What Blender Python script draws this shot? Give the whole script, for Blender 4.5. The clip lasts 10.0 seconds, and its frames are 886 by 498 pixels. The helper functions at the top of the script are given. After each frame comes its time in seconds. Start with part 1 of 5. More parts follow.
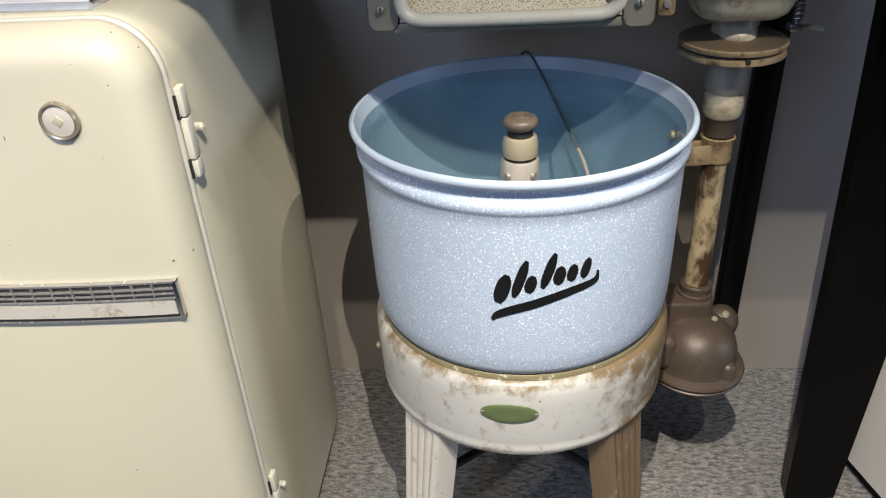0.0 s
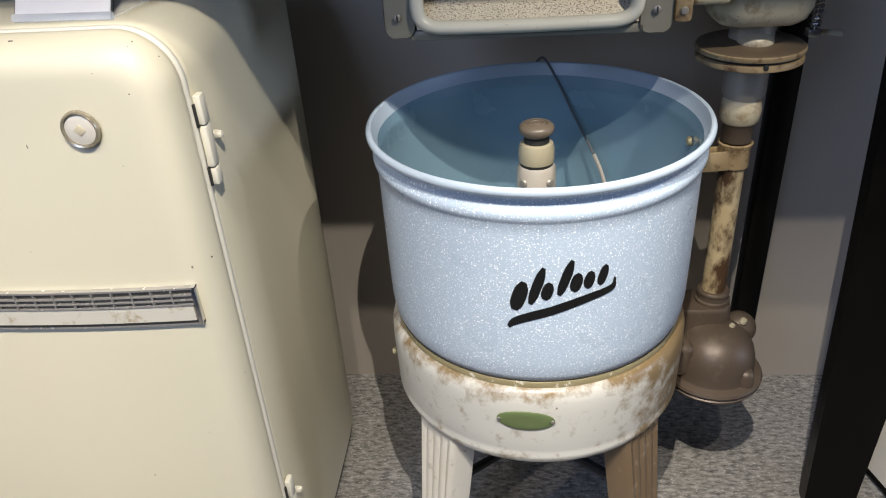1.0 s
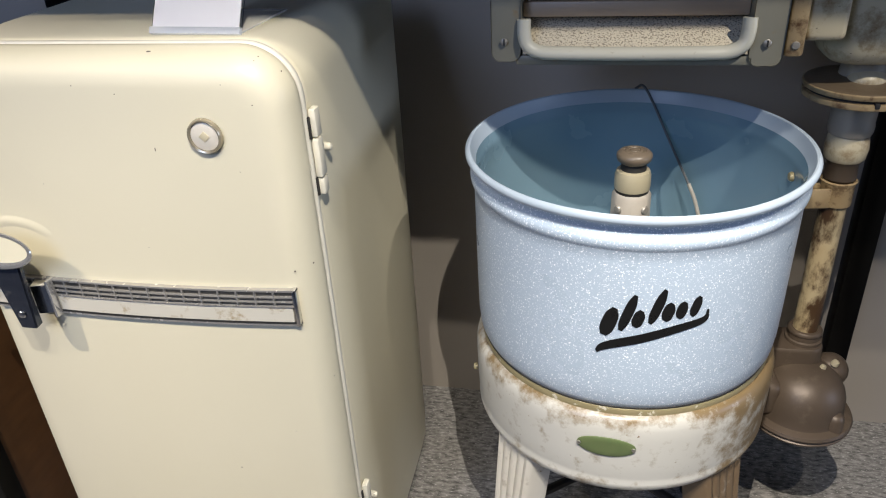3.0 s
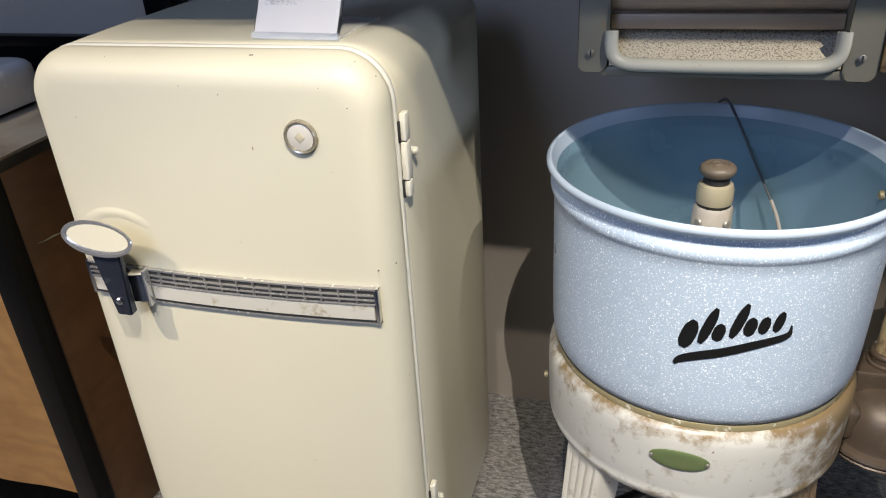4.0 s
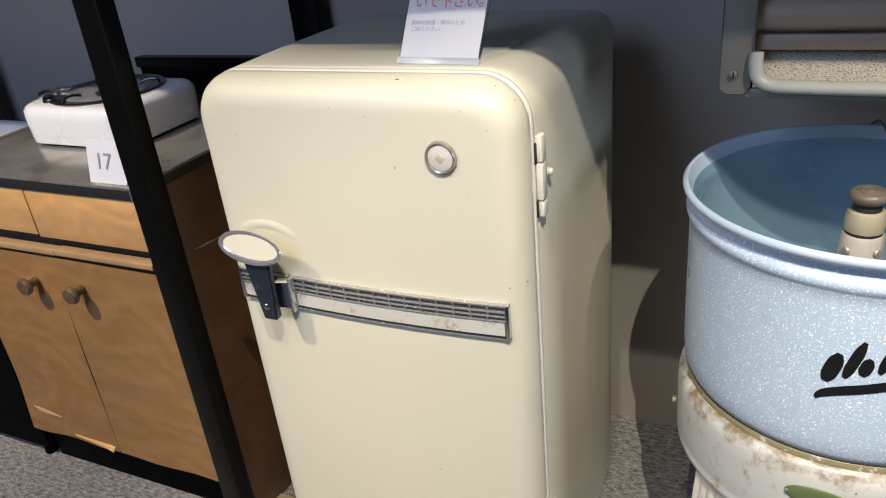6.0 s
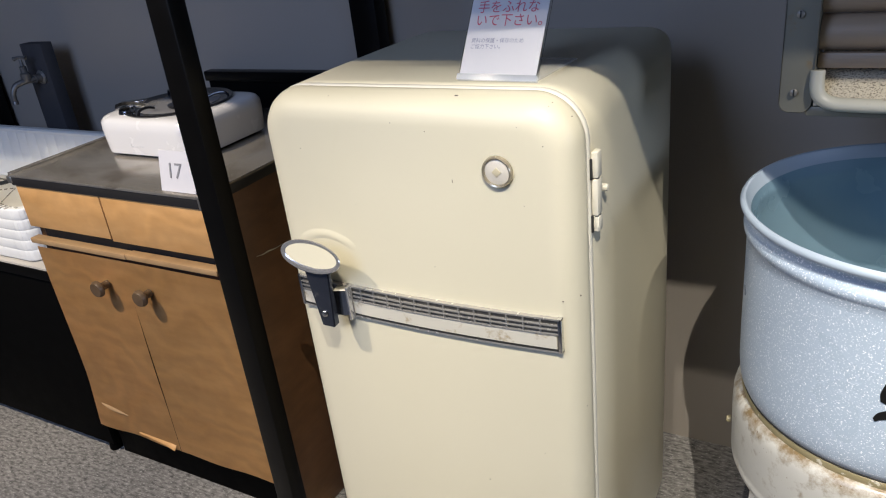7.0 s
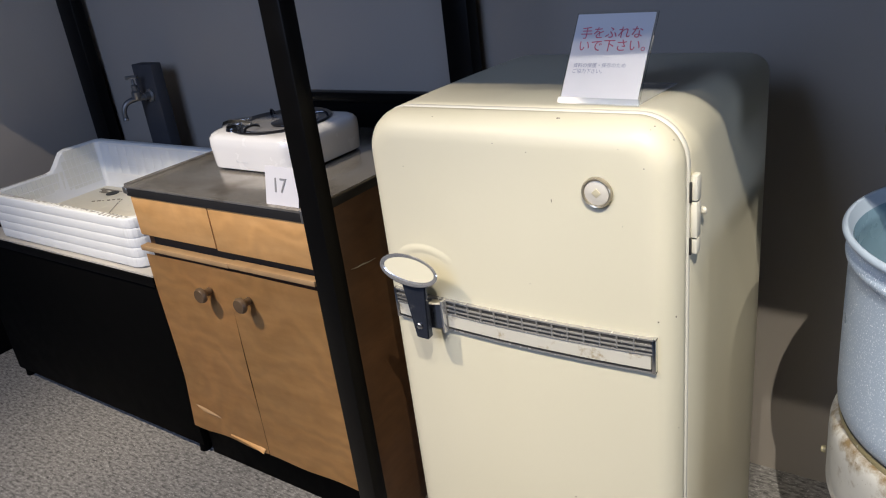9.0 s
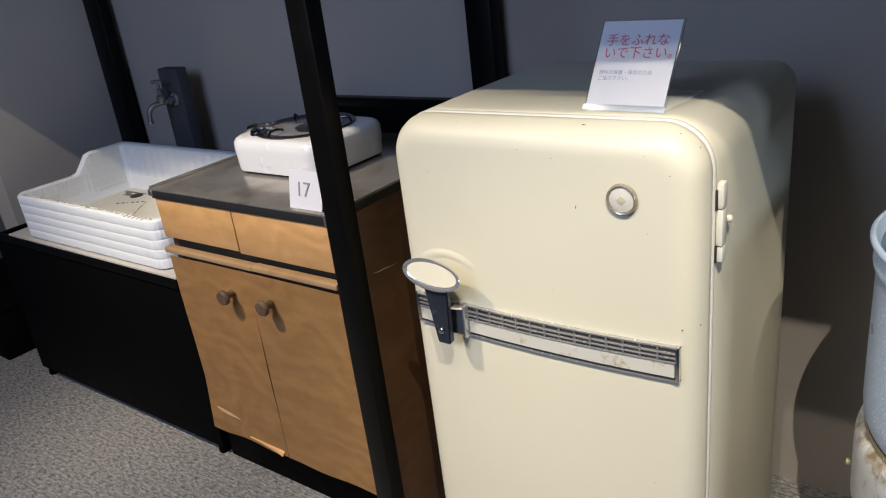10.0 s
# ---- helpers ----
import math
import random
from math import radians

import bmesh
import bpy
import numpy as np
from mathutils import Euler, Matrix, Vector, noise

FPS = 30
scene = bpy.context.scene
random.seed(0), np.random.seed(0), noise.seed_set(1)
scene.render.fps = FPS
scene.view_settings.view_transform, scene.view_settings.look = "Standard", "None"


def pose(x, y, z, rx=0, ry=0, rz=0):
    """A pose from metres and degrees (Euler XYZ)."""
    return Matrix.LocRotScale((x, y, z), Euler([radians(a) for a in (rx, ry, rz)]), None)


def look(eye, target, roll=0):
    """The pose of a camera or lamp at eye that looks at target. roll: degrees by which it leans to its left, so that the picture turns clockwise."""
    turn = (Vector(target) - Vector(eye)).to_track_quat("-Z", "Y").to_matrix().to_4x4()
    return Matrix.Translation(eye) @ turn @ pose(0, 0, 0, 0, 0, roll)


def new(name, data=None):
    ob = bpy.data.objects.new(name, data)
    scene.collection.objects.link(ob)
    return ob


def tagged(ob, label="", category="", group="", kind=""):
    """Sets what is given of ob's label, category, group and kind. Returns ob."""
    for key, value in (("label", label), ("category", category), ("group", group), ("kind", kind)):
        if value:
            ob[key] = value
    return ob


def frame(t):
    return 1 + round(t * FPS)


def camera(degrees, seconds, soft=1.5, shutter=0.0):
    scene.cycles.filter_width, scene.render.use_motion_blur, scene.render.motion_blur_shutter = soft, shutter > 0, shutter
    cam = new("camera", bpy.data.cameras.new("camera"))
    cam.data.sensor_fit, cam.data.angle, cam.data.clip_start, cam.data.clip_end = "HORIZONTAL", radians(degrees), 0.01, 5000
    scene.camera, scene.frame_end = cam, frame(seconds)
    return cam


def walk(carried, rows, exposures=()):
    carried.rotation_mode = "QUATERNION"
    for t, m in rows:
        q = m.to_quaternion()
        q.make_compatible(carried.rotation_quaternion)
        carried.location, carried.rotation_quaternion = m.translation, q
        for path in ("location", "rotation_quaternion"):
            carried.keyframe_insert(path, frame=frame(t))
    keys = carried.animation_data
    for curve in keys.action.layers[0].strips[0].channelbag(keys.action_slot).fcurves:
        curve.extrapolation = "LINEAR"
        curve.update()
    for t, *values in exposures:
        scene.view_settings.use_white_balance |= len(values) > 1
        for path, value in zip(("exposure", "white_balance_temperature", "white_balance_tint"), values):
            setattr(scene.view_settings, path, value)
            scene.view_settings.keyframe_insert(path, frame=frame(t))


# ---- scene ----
cam = camera(61.06, 10.0, soft=1.1)
PATH = [
    (0, 0.9526, -0.8393, 1.3883, 58.6751, 2.8690, 3.2081),
    (0.5, 0.9500, -0.8407, 1.3912, 58.8420, 3.1826, 3.5189),
    (1, 0.9486, -0.8397, 1.3918, 59.0936, 3.3923, 4.1087),
    (1.5, 0.9464, -0.8380, 1.3925, 59.2953, 3.3802, 4.9693),
    (2, 0.9429, -0.8435, 1.3974, 59.8170, 3.3845, 6.5061),
    (2.5, 0.9327, -0.8488, 1.4056, 60.1019, 3.1138, 8.3431),
    (4, 0.8895, -0.8917, 1.4111, 61.7252, 3.0419, 15.5181),
    (4.5, 0.8834, -0.8944, 1.4142, 61.9792, 3.5479, 17.7683),
    (5, 0.8790, -0.8978, 1.4186, 62.2444, 4.2300, 20.0848),
    (5.5, 0.8748, -0.9078, 1.4268, 62.6904, 4.9419, 22.2235),
    (7, 0.8857, -0.9368, 1.4441, 64.6456, 6.1962, 28.6160),
    (7.5, 0.8813, -0.9567, 1.4497, 65.3505, 6.3886, 30.3206),
    (8, 0.8779, -0.9696, 1.4547, 65.8926, 6.5725, 31.7798),
    (8.5, 0.8733, -0.9814, 1.4590, 66.3631, 6.7451, 33.0380),
    (9, 0.8675, -0.9924, 1.4596, 66.8158, 6.7807, 34.1504),
    (9.5, 0.8627, -0.9966, 1.4622, 67.1425, 6.7568, 35.0367),
    (10, 0.8610, -1.0014, 1.4599, 67.4782, 6.6203, 35.6312),
]
walk(cam, [(t, pose(x, y, z, rx, ry, rz)) for t, x, y, z, rx, ry, rz in PATH])

# ---- light ----
world = bpy.data.worlds.new("hall_light")
world.use_nodes = True
scene.world = world
world.node_tree.nodes["Background"].inputs[0].default_value = (0.55, 0.68, 1.0, 1)
world.node_tree.nodes["Background"].inputs[1].default_value = 0.015


def spot(name, eye, target, watts, angle, colour, radius=0.03, blend=0.6):
    d = bpy.data.lights.new(name, "SPOT")
    d.energy, d.spot_size, d.spot_blend, d.color, d.shadow_soft_size = watts, radians(angle), blend, colour, radius
    ob = new(name, d)
    ob.matrix_world = look(eye, target)
    return ob


WARM, NEUTRAL, COOL = (1.0, 0.875, 0.71), (1.0, 0.93, 0.835), (0.56, 0.69, 1.0)
for x, y, aim, low, watts, cone, tint, radius, blend in (
        (-1.30, -1.29, -1.75, 0.75, 120, 42, WARM, 0.006, 0.7), (-0.95, -1.33, -0.58, -0.10, 262, 58, WARM, 0.010, 0.8), (-0.2, -1.33, 0.25, -0.45, 40, 74, WARM, 0.008, 1.0),
        (0.75, -1.185, 1.25, 0.1, 98, 70, NEUTRAL, 0.006, 0.7), (1.25, -1.29, 0.50, 0.05, 295, 42, NEUTRAL, 0.006, 1.0), (2.05, -0.944, 1.22, 1.33, 190, 22, NEUTRAL, 0.008, 0.9),
        (0.75, -1.29, 1.72, -0.15, 290, 36, NEUTRAL, 0.006, 0.8)):
    spot("track_spot", (x, y, 2.86), (aim, 0.2, low), watts, cone, tint, radius, blend)
# unseen cool fill lamps, added to lift the shaded right sides and left wall
for eye, target, watts, tint in (((5.7, -0.9, 1.5), (0.5, 0.2, 0.8), 50, COOL), ((-0.3, -2.3, 2.3), (-2.3, 0.4, 1.2), 48, (0.44, 0.59, 1.0))):
    lamp = bpy.data.lights.new("cool_fill_panel", "AREA")
    lamp.shape, lamp.size, lamp.size_y, lamp.energy, lamp.color = "RECTANGLE", 1.4, 1.2, watts, tint
    new("cool_fill_panel", lamp).matrix_world = look(eye, target)


# ---- materials ----
def material(name, colour, rough=0.5, metal=0.0, second=None, scale=8.0, amount=0.5, bump=0.0, bump_scale=60.0,
             stain=None, stain_scale=5.0, stain_edge=(0.55, 0.7), coat=0.0, stretch=(1, 1, 1), detail=6.0, third=None,
             third_scale=200.0, third_edge=(0.6, 0.7), rough_var=0.1, spec=0.5, band=None):
    m = bpy.data.materials.new(name)
    m.use_nodes = True
    nt = m.node_tree
    n, l = nt.nodes, nt.links
    b = n["Principled BSDF"]
    b.inputs["Roughness"].default_value = rough
    b.inputs["Metallic"].default_value = metal
    b.inputs["Specular IOR Level"].default_value = spec
    b.inputs["Coat Weight"].default_value = coat
    b.inputs["Coat Roughness"].default_value = 0.12
    co = n.new("ShaderNodeTexCoord")
    mp = n.new("ShaderNodeMapping")
    mp.inputs["Scale"].default_value = stretch
    l.new(co.outputs["Object"], mp.inputs["Vector"])

    def noise_tex(s, d=detail, grain=0.5):
        t = n.new("ShaderNodeTexNoise")
        t.inputs["Scale"].default_value, t.inputs["Detail"].default_value, t.inputs["Roughness"].default_value = s, d, grain
        l.new(mp.outputs["Vector"], t.inputs["Vector"])
        return t.outputs["Fac"]

    def ramp(fac, a, z):
        r = n.new("ShaderNodeMapRange")
        r.inputs["From Min"].default_value, r.inputs["From Max"].default_value = a, z
        l.new(fac, r.inputs["Value"])
        return r.outputs["Result"]

    def mix(fac, a, c):
        x = n.new("ShaderNodeMix")
        x.data_type = "RGBA"
        l.new(fac, x.inputs["Factor"])
        if isinstance(a, tuple):
            x.inputs["A"].default_value = (*a, 1)
        else:
            l.new(a, x.inputs["A"])
        x.inputs["B"].default_value = (*c, 1)
        return x.outputs["Result"]

    second = second or tuple(c * 0.85 for c in colour)
    out = mix(ramp(noise_tex(scale), 0.5 - 0.25 / amount, 0.5 + 0.25 / amount), colour, second)
    if third:
        out = mix(ramp(noise_tex(third_scale, 2), *third_edge), out, third)
    if stain:
        fac = noise_tex(stain_scale, 10, 0.68)
        if band:  # rust, and on the legs shade too, gathered along an edge: (axis, where it starts, where it is full, how strong)
            sep = n.new("ShaderNodeSeparateXYZ")
            l.new(co.outputs["Object"], sep.inputs[0])
            for ax, lo, hi, gain in band:
                g = ramp(sep.outputs[ax], lo, hi)
                ma = n.new("ShaderNodeMath")
                ma.operation = "MULTIPLY_ADD"
                ma.inputs[1].default_value = gain
                l.new(g, ma.inputs[0])
                l.new(fac, ma.inputs[2])
                fac = ma.outputs[0]
        out = mix(ramp(fac, *stain_edge), out, stain)
    l.new(out, b.inputs["Base Color"])
    r = n.new("ShaderNodeMapRange")
    r.inputs["To Min"].default_value, r.inputs["To Max"].default_value = max(rough - rough_var, 0.02), min(rough + rough_var, 1)
    l.new(noise_tex(scale * 2.3), r.inputs["Value"])
    l.new(r.outputs["Result"], b.inputs["Roughness"])
    if bump:
        bp = n.new("ShaderNodeBump")
        bp.inputs["Strength"].default_value, bp.inputs["Distance"].default_value = bump, 0.002
        l.new(noise_tex(bump_scale), bp.inputs["Height"])
        l.new(bp.outputs["Normal"], b.inputs["Normal"])
    return m


CREAM = material("aged_cream_enamel", (0.655, 0.61, 0.462), 0.46, second=(0.615, 0.568, 0.412), scale=3, bump=0.06, bump_scale=14,
                 stain=(0.30, 0.22, 0.11), stain_scale=26, stain_edge=(0.74, 0.78), coat=0.06)
CREAM_TRIM = material("worn_cream_strip", (0.58, 0.55, 0.46), 0.4, stain=(0.30, 0.22, 0.11), stain_scale=40, stain_edge=(0.56, 0.70), scale=8)
SEAL = material("pale_seal", (0.70, 0.67, 0.57), 0.4, scale=30)
HINGE = material("cream_painted_metal", (0.75, 0.71, 0.58), 0.35, scale=30, stain=(0.25, 0.17, 0.08), stain_scale=50, stain_edge=(0.66, 0.72))
CHROME = material("worn_chrome", (0.72, 0.72, 0.72), 0.16, 1.0, second=(0.5, 0.5, 0.5), scale=40, stain=(0.18, 0.15, 0.12), stain_scale=70, stain_edge=(0.6, 0.7))
DARK_CHROME = material("dark_tarnished_chrome", (0.10, 0.11, 0.14), 0.22, 0.8, second=(0.05, 0.06, 0.08), scale=40, stain=(0.30, 0.29, 0.28), stain_scale=38, stain_edge=(0.56, 0.72))
BAR = material("aged_bright_trim", (0.50, 0.485, 0.45), 0.25, 0.6, second=(0.40, 0.385, 0.35), scale=30, stain=(0.14, 0.11, 0.08), stain_scale=60, stain_edge=(0.70, 0.78))
GRILLE = material("grimy_slot", (0.035, 0.032, 0.028), 0.5, second=(0.07, 0.062, 0.05), scale=50)
SLOT = material("dark_slot", (0.02, 0.019, 0.017), 0.6, scale=40)
BADGE = material("badge_silver", (0.70, 0.65, 0.55), 0.35, 0.1, scale=60)
BADGE_RING = material("badge_ring", (0.42, 0.37, 0.27), 0.25, 0.6, scale=60)
GOLD = material("pale_gold", (0.60, 0.53, 0.36), 0.4, 0.1, scale=60)
RUBBER = material("black_rubber", (0.02, 0.02, 0.02), 0.7, scale=50)
TUB = material("speckled_blue_enamel", (0.425, 0.51, 0.60), 0.30, second=(0.385, 0.47, 0.565), scale=4, third=(0.88, 0.91, 0.94), third_scale=400,
               third_edge=(0.575, 0.69), coat=0.15, bump=0.05, bump_scale=300)
# inside enamel set darker than outside: the tub's inner shade is in this colour
TUB_IN = material("shaded_blue_enamel_inside", (0.20, 0.31, 0.38), 0.25, second=(0.17, 0.275, 0.345), scale=5, coat=0.3, bump=0.04, bump_scale=12)
TUB_RIM = material("pale_blue_rim", (0.43, 0.51, 0.59), 0.38, scale=10, coat=0.05)
BASE = material("rust_stained_white_enamel", (0.52, 0.515, 0.48), 0.38, second=(0.48, 0.465, 0.41), scale=6, stain=(0.18, 0.125, 0.06),
                stain_scale=34, stain_edge=(0.56, 0.80), third=(0.20, 0.15, 0.10), third_scale=110, third_edge=(0.735, 0.77), coat=0.08, bump=0.1, bump_scale=90,
                band=((2, 0.572, 0.606, 0.24), (0, 1.10, 1.24, 0.36), (2, 0.482, 0.445, 0.16)))
# band browns the right-hand legs: real brown wear plus the tub's shade as colour
LEG = material("worn_part_shaded_leg_enamel", (0.58, 0.56, 0.50), 0.4, second=(0.50, 0.46, 0.38), scale=12, stain=(0.13, 0.088, 0.05), stain_scale=30, stain_edge=(0.56, 0.84),
               third=(0.28, 0.21, 0.12), third_scale=110, third_edge=(0.70, 0.77), bump=0.15, bump_scale=90, band=((0, 1.04, 1.12, 0.42),))
PIPE = material("rusty_cream_pipe", (0.50, 0.43, 0.28), 0.42, second=(0.36, 0.26, 0.13), scale=26, stain=(0.06, 0.03, 0.012), stain_scale=24,
                stain_edge=(0.44, 0.57), bump=0.15, bump_scale=120, stretch=(1, 1, 0.5))
HEAD_CREAM = material("aged_cream_casting", (0.55, 0.50, 0.36), 0.4, second=(0.45, 0.385, 0.25), scale=14, stain=(0.19, 0.11, 0.04), stain_scale=24, stain_edge=(0.49, 0.68), third=(0.10, 0.08, 0.06),
                      third_scale=160, third_edge=(0.73, 0.78), bump=0.08, bump_scale=120)
SLEEVE = material("dull_bright_sleeve", (0.42, 0.39, 0.33), 0.36, 0.3, second=(0.33, 0.295, 0.235), scale=14, stain=(0.33, 0.25, 0.14), stain_scale=20, stain_edge=(0.56, 0.78), stretch=(1, 1, 0.4))
LIP = material("stained_cream_lip", (0.55, 0.54, 0.45), 0.4, second=(0.48, 0.46, 0.37), scale=10, stain=(0.20, 0.14, 0.06), stain_scale=52, stain_edge=(0.62, 0.74), bump=0.08, bump_scale=90)
FLANGE = material("worn_brown_flange", (0.17, 0.13, 0.085), 0.4, 0.15, second=(0.125, 0.09, 0.055), scale=14, stain=(0.11, 0.07, 0.04), stain_scale=50, stain_edge=(0.58, 0.78), bump=0.15, bump_scale=200)
PIPE_RUST = material("very_rusty_cream_strap", (0.40, 0.315, 0.18), 0.45, second=(0.29, 0.19, 0.09), scale=24, stain=(0.09, 0.045, 0.02), stain_scale=52, stain_edge=(0.50, 0.68), bump=0.25, bump_scale=150)
FADED = material("faded_print", (0.69, 0.68, 0.66), 0.5)
BRASS = material("tarnished_gold_band", (0.36, 0.31, 0.175), 0.45, 0.2, second=(0.27, 0.225, 0.115), scale=30, stain=(0.66, 0.62, 0.50), stain_scale=55, stain_edge=(0.58, 0.62))
GREEN = material("green_plate", (0.10, 0.15, 0.06), 0.4, 0.2, second=(0.14, 0.17, 0.07), scale=60)
BLACK_PAINT = material("black_gloss_paint", (0.008, 0.008, 0.008), 0.3, scale=30)
BROWN_CAST = material("brown_cast_iron", (0.105, 0.078, 0.056), 0.47, 0.3, second=(0.08, 0.058, 0.041), scale=14, stain=(0.17, 0.135, 0.095), stain_scale=20, stain_edge=(0.58, 0.84), bump=0.10, bump_scale=260)
GREY_CAST = material("grey_cast_metal", (0.36, 0.35, 0.32), 0.4, 0.35, second=(0.26, 0.23, 0.19), scale=20, stain=(0.16, 0.09, 0.04), stain_scale=18, stain_edge=(0.6, 0.72), bump=0.1, bump_scale=150)
WRINGER = material("aged_grey_green_enamel", (0.185, 0.185, 0.15), 0.45, second=(0.25, 0.23, 0.17), scale=9, stain=(0.24, 0.16, 0.07), stain_scale=34, stain_edge=(0.60, 0.76), bump=0.08, bump_scale=100)
TRAY = material("flaking_speckled_tray", (0.66, 0.60, 0.46), 0.6, second=(0.57, 0.50, 0.37), scale=12, third=(0.19, 0.155, 0.11), third_scale=420, third_edge=(0.50, 0.64), bump=0.25, bump_scale=260)
ROLLER = material("old_brown_roller", (0.46, 0.345, 0.235), 0.45, second=(0.36, 0.26, 0.17), scale=20, stretch=(0.2, 3, 3), bump=0.2, bump_scale=120)
KNOB = material("brown_plastic", (0.16, 0.128, 0.092), 0.35, second=(0.13, 0.10, 0.07), scale=40)
KNOB_PALE = material("olive_ring", (0.42, 0.37, 0.25), 0.4, scale=30, metal=0.15)
AGITATOR = material("pale_aged_metal", (0.42, 0.39, 0.34), 0.42, second=(0.35, 0.31, 0.255), scale=30, stain=(0.25, 0.18, 0.1), stain_scale=30, stain_edge=(0.62, 0.74))
STEEL = material("bare_steel", (0.5, 0.48, 0.44), 0.35, 0.9, scale=60)
FRAME = material("black_painted_steel", (0.0022, 0.0022, 0.0022), 0.34, second=(0.005, 0.0045, 0.004), scale=10, bump=0.05, bump_scale=40, spec=0.13)
DULL_TAP = material("dull_tap_metal", (0.24, 0.235, 0.225), 0.4, 0.6, second=(0.12, 0.115, 0.11), scale=40)
TAP_BOARD = material("dark_grey_board", (0.055, 0.054, 0.058), 0.6, scale=10, spec=0.2)
HOSE = material("dark_grey_hose", (0.10, 0.105, 0.11), 0.5, scale=40)
OVAL = material("scuffed_bright_chrome", (0.74, 0.73, 0.71), 0.2, 0.8, second=(0.58, 0.57, 0.56), scale=60)
STAND = material("black_matt_board", (0.0022, 0.0022, 0.0022), 0.65, scale=10, spec=0.05)
COUNTER = material("dull_stainless_top", (0.50, 0.47, 0.42), 0.22, 0.7, second=(0.38, 0.345, 0.29), scale=6, stain=(0.17, 0.13, 0.09), stain_scale=7, stain_edge=(0.50, 0.74), bump=0.03, bump_scale=30)
EDGE = material("dark_counter_edge", (0.035, 0.033, 0.032), 0.35, 0.3, scale=30)
WHITE = material("white_enamel", (0.74, 0.725, 0.70), 0.25, second=(0.70, 0.685, 0.66), scale=10, coat=0.3)
GLOSS_BLACK = material("black_enamel_top", (0.012, 0.012, 0.014), 0.18, scale=20)
DISH = material("grey_dish_enamel", (0.30, 0.29, 0.285), 0.22, 0.3, second=(0.22, 0.215, 0.21), scale=14)
PAPER = material("white_card", (0.66, 0.64, 0.64), 0.6, second=(0.64, 0.62, 0.62), scale=30)
RED_INK = material("red_ink", (0.66, 0.12, 0.17), 0.6)
GREY_INK = material("grey_ink", (0.27, 0.265, 0.265), 0.6)
SMALL_INK = material("faded_blue_grey_ink", (0.26, 0.27, 0.36), 0.6)
TILE = material("white_glazed_tile", (0.80, 0.81, 0.80), 0.35, second=(0.74, 0.745, 0.72), scale=20, coat=0.1, stain=(0.55, 0.52, 0.42), stain_scale=14, stain_edge=(0.66, 0.8), bump=0.15, bump_scale=60)
MORTAR = material("pale_mortar", (0.80, 0.80, 0.77), 0.6, second=(0.72, 0.71, 0.66), scale=14, bump=0.2, bump_scale=150)
INNER_TILE = material("yellowed_small_tile", (0.74, 0.735, 0.67), 0.4, second=(0.69, 0.68, 0.60), scale=9, bump=0.1, bump_scale=60)
DARK_CHIP = material("grey_worn_glaze", (0.30, 0.28, 0.24), 0.6, second=(0.45, 0.43, 0.38), scale=60)
BASIN = material("stained_basin_floor", (0.80, 0.76, 0.64), 0.5, second=(0.70, 0.64, 0.50), scale=6, stain=(0.16, 0.12, 0.08), stain_scale=8, stain_edge=(0.62, 0.72))
DIRT = material("dark_grime", (0.15, 0.125, 0.09), 0.8, second=(0.30, 0.26, 0.19), scale=60, amount=0.9)
WALL = material("charcoal_wall_paint", (0.345, 0.305, 0.255), 0.75, second=(0.315, 0.28, 0.24), scale=2, bump=0.08, bump_scale=90)
CEIL = material("dark_ceiling_paint", (0.05, 0.05, 0.055), 0.8, scale=2)
HALL = material("hall_wall_paint", (0.30, 0.30, 0.32), 0.8, scale=2)
BOARD = material("beige_panel_board", (0.72, 0.69, 0.62), 0.6, scale=4, bump=0.05)
LEDGE = material("grey_beige_board", (0.45, 0.42, 0.37), 0.6, scale=4, bump=0.05)
CARDBOARD = material("brown_card", (0.42, 0.30, 0.18), 0.8, scale=20)


def wood_material(name, light, dark, rough=0.42):
    m = material(name, light, rough, second=dark, scale=3.5, amount=0.9, stretch=(3.0, 3.0, 11.0), bump=0.08, bump_scale=30, coat=0.12, detail=4)
    nt = m.node_tree
    n, l = nt.nodes, nt.links
    b = n["Principled BSDF"]
    old = b.inputs["Base Color"].links[0].from_socket
    w = n.new("ShaderNodeTexWave")
    w.bands_direction = "Z"
    w.inputs["Scale"].default_value, w.inputs["Distortion"].default_value, w.inputs["Detail"].default_value = 3.6, 26.0, 5.0
    w.inputs["Detail Scale"].default_value = 0.9
    co = n.new("ShaderNodeTexCoord")
    l.new(co.outputs["Object"], w.inputs["Vector"])
    x = n.new("ShaderNodeMix")
    x.data_type = "RGBA"
    x.blend_type = "MULTIPLY"
    x.inputs["Factor"].default_value = 0.26
    r = n.new("ShaderNodeMapRange")
    r.inputs["To Min"].default_value = 0.55
    l.new(w.outputs["Fac"], r.inputs["Value"])
    l.new(old, x.inputs["A"])
    l.new(r.outputs["Result"], x.inputs["B"])
    l.new(x.outputs["Result"], b.inputs["Base Color"])
    return m


PLY = wood_material("orange_brown_plywood", (0.69, 0.385, 0.15), (0.565, 0.295, 0.10))
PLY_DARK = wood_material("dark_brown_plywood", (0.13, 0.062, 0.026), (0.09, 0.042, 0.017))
KNOB_WOOD = wood_material("brown_turned_wood", (0.135, 0.085, 0.045), (0.10, 0.06, 0.03))
RAIL = wood_material("pale_bare_wood", (0.47, 0.30, 0.145), (0.38, 0.225, 0.10), 0.55)


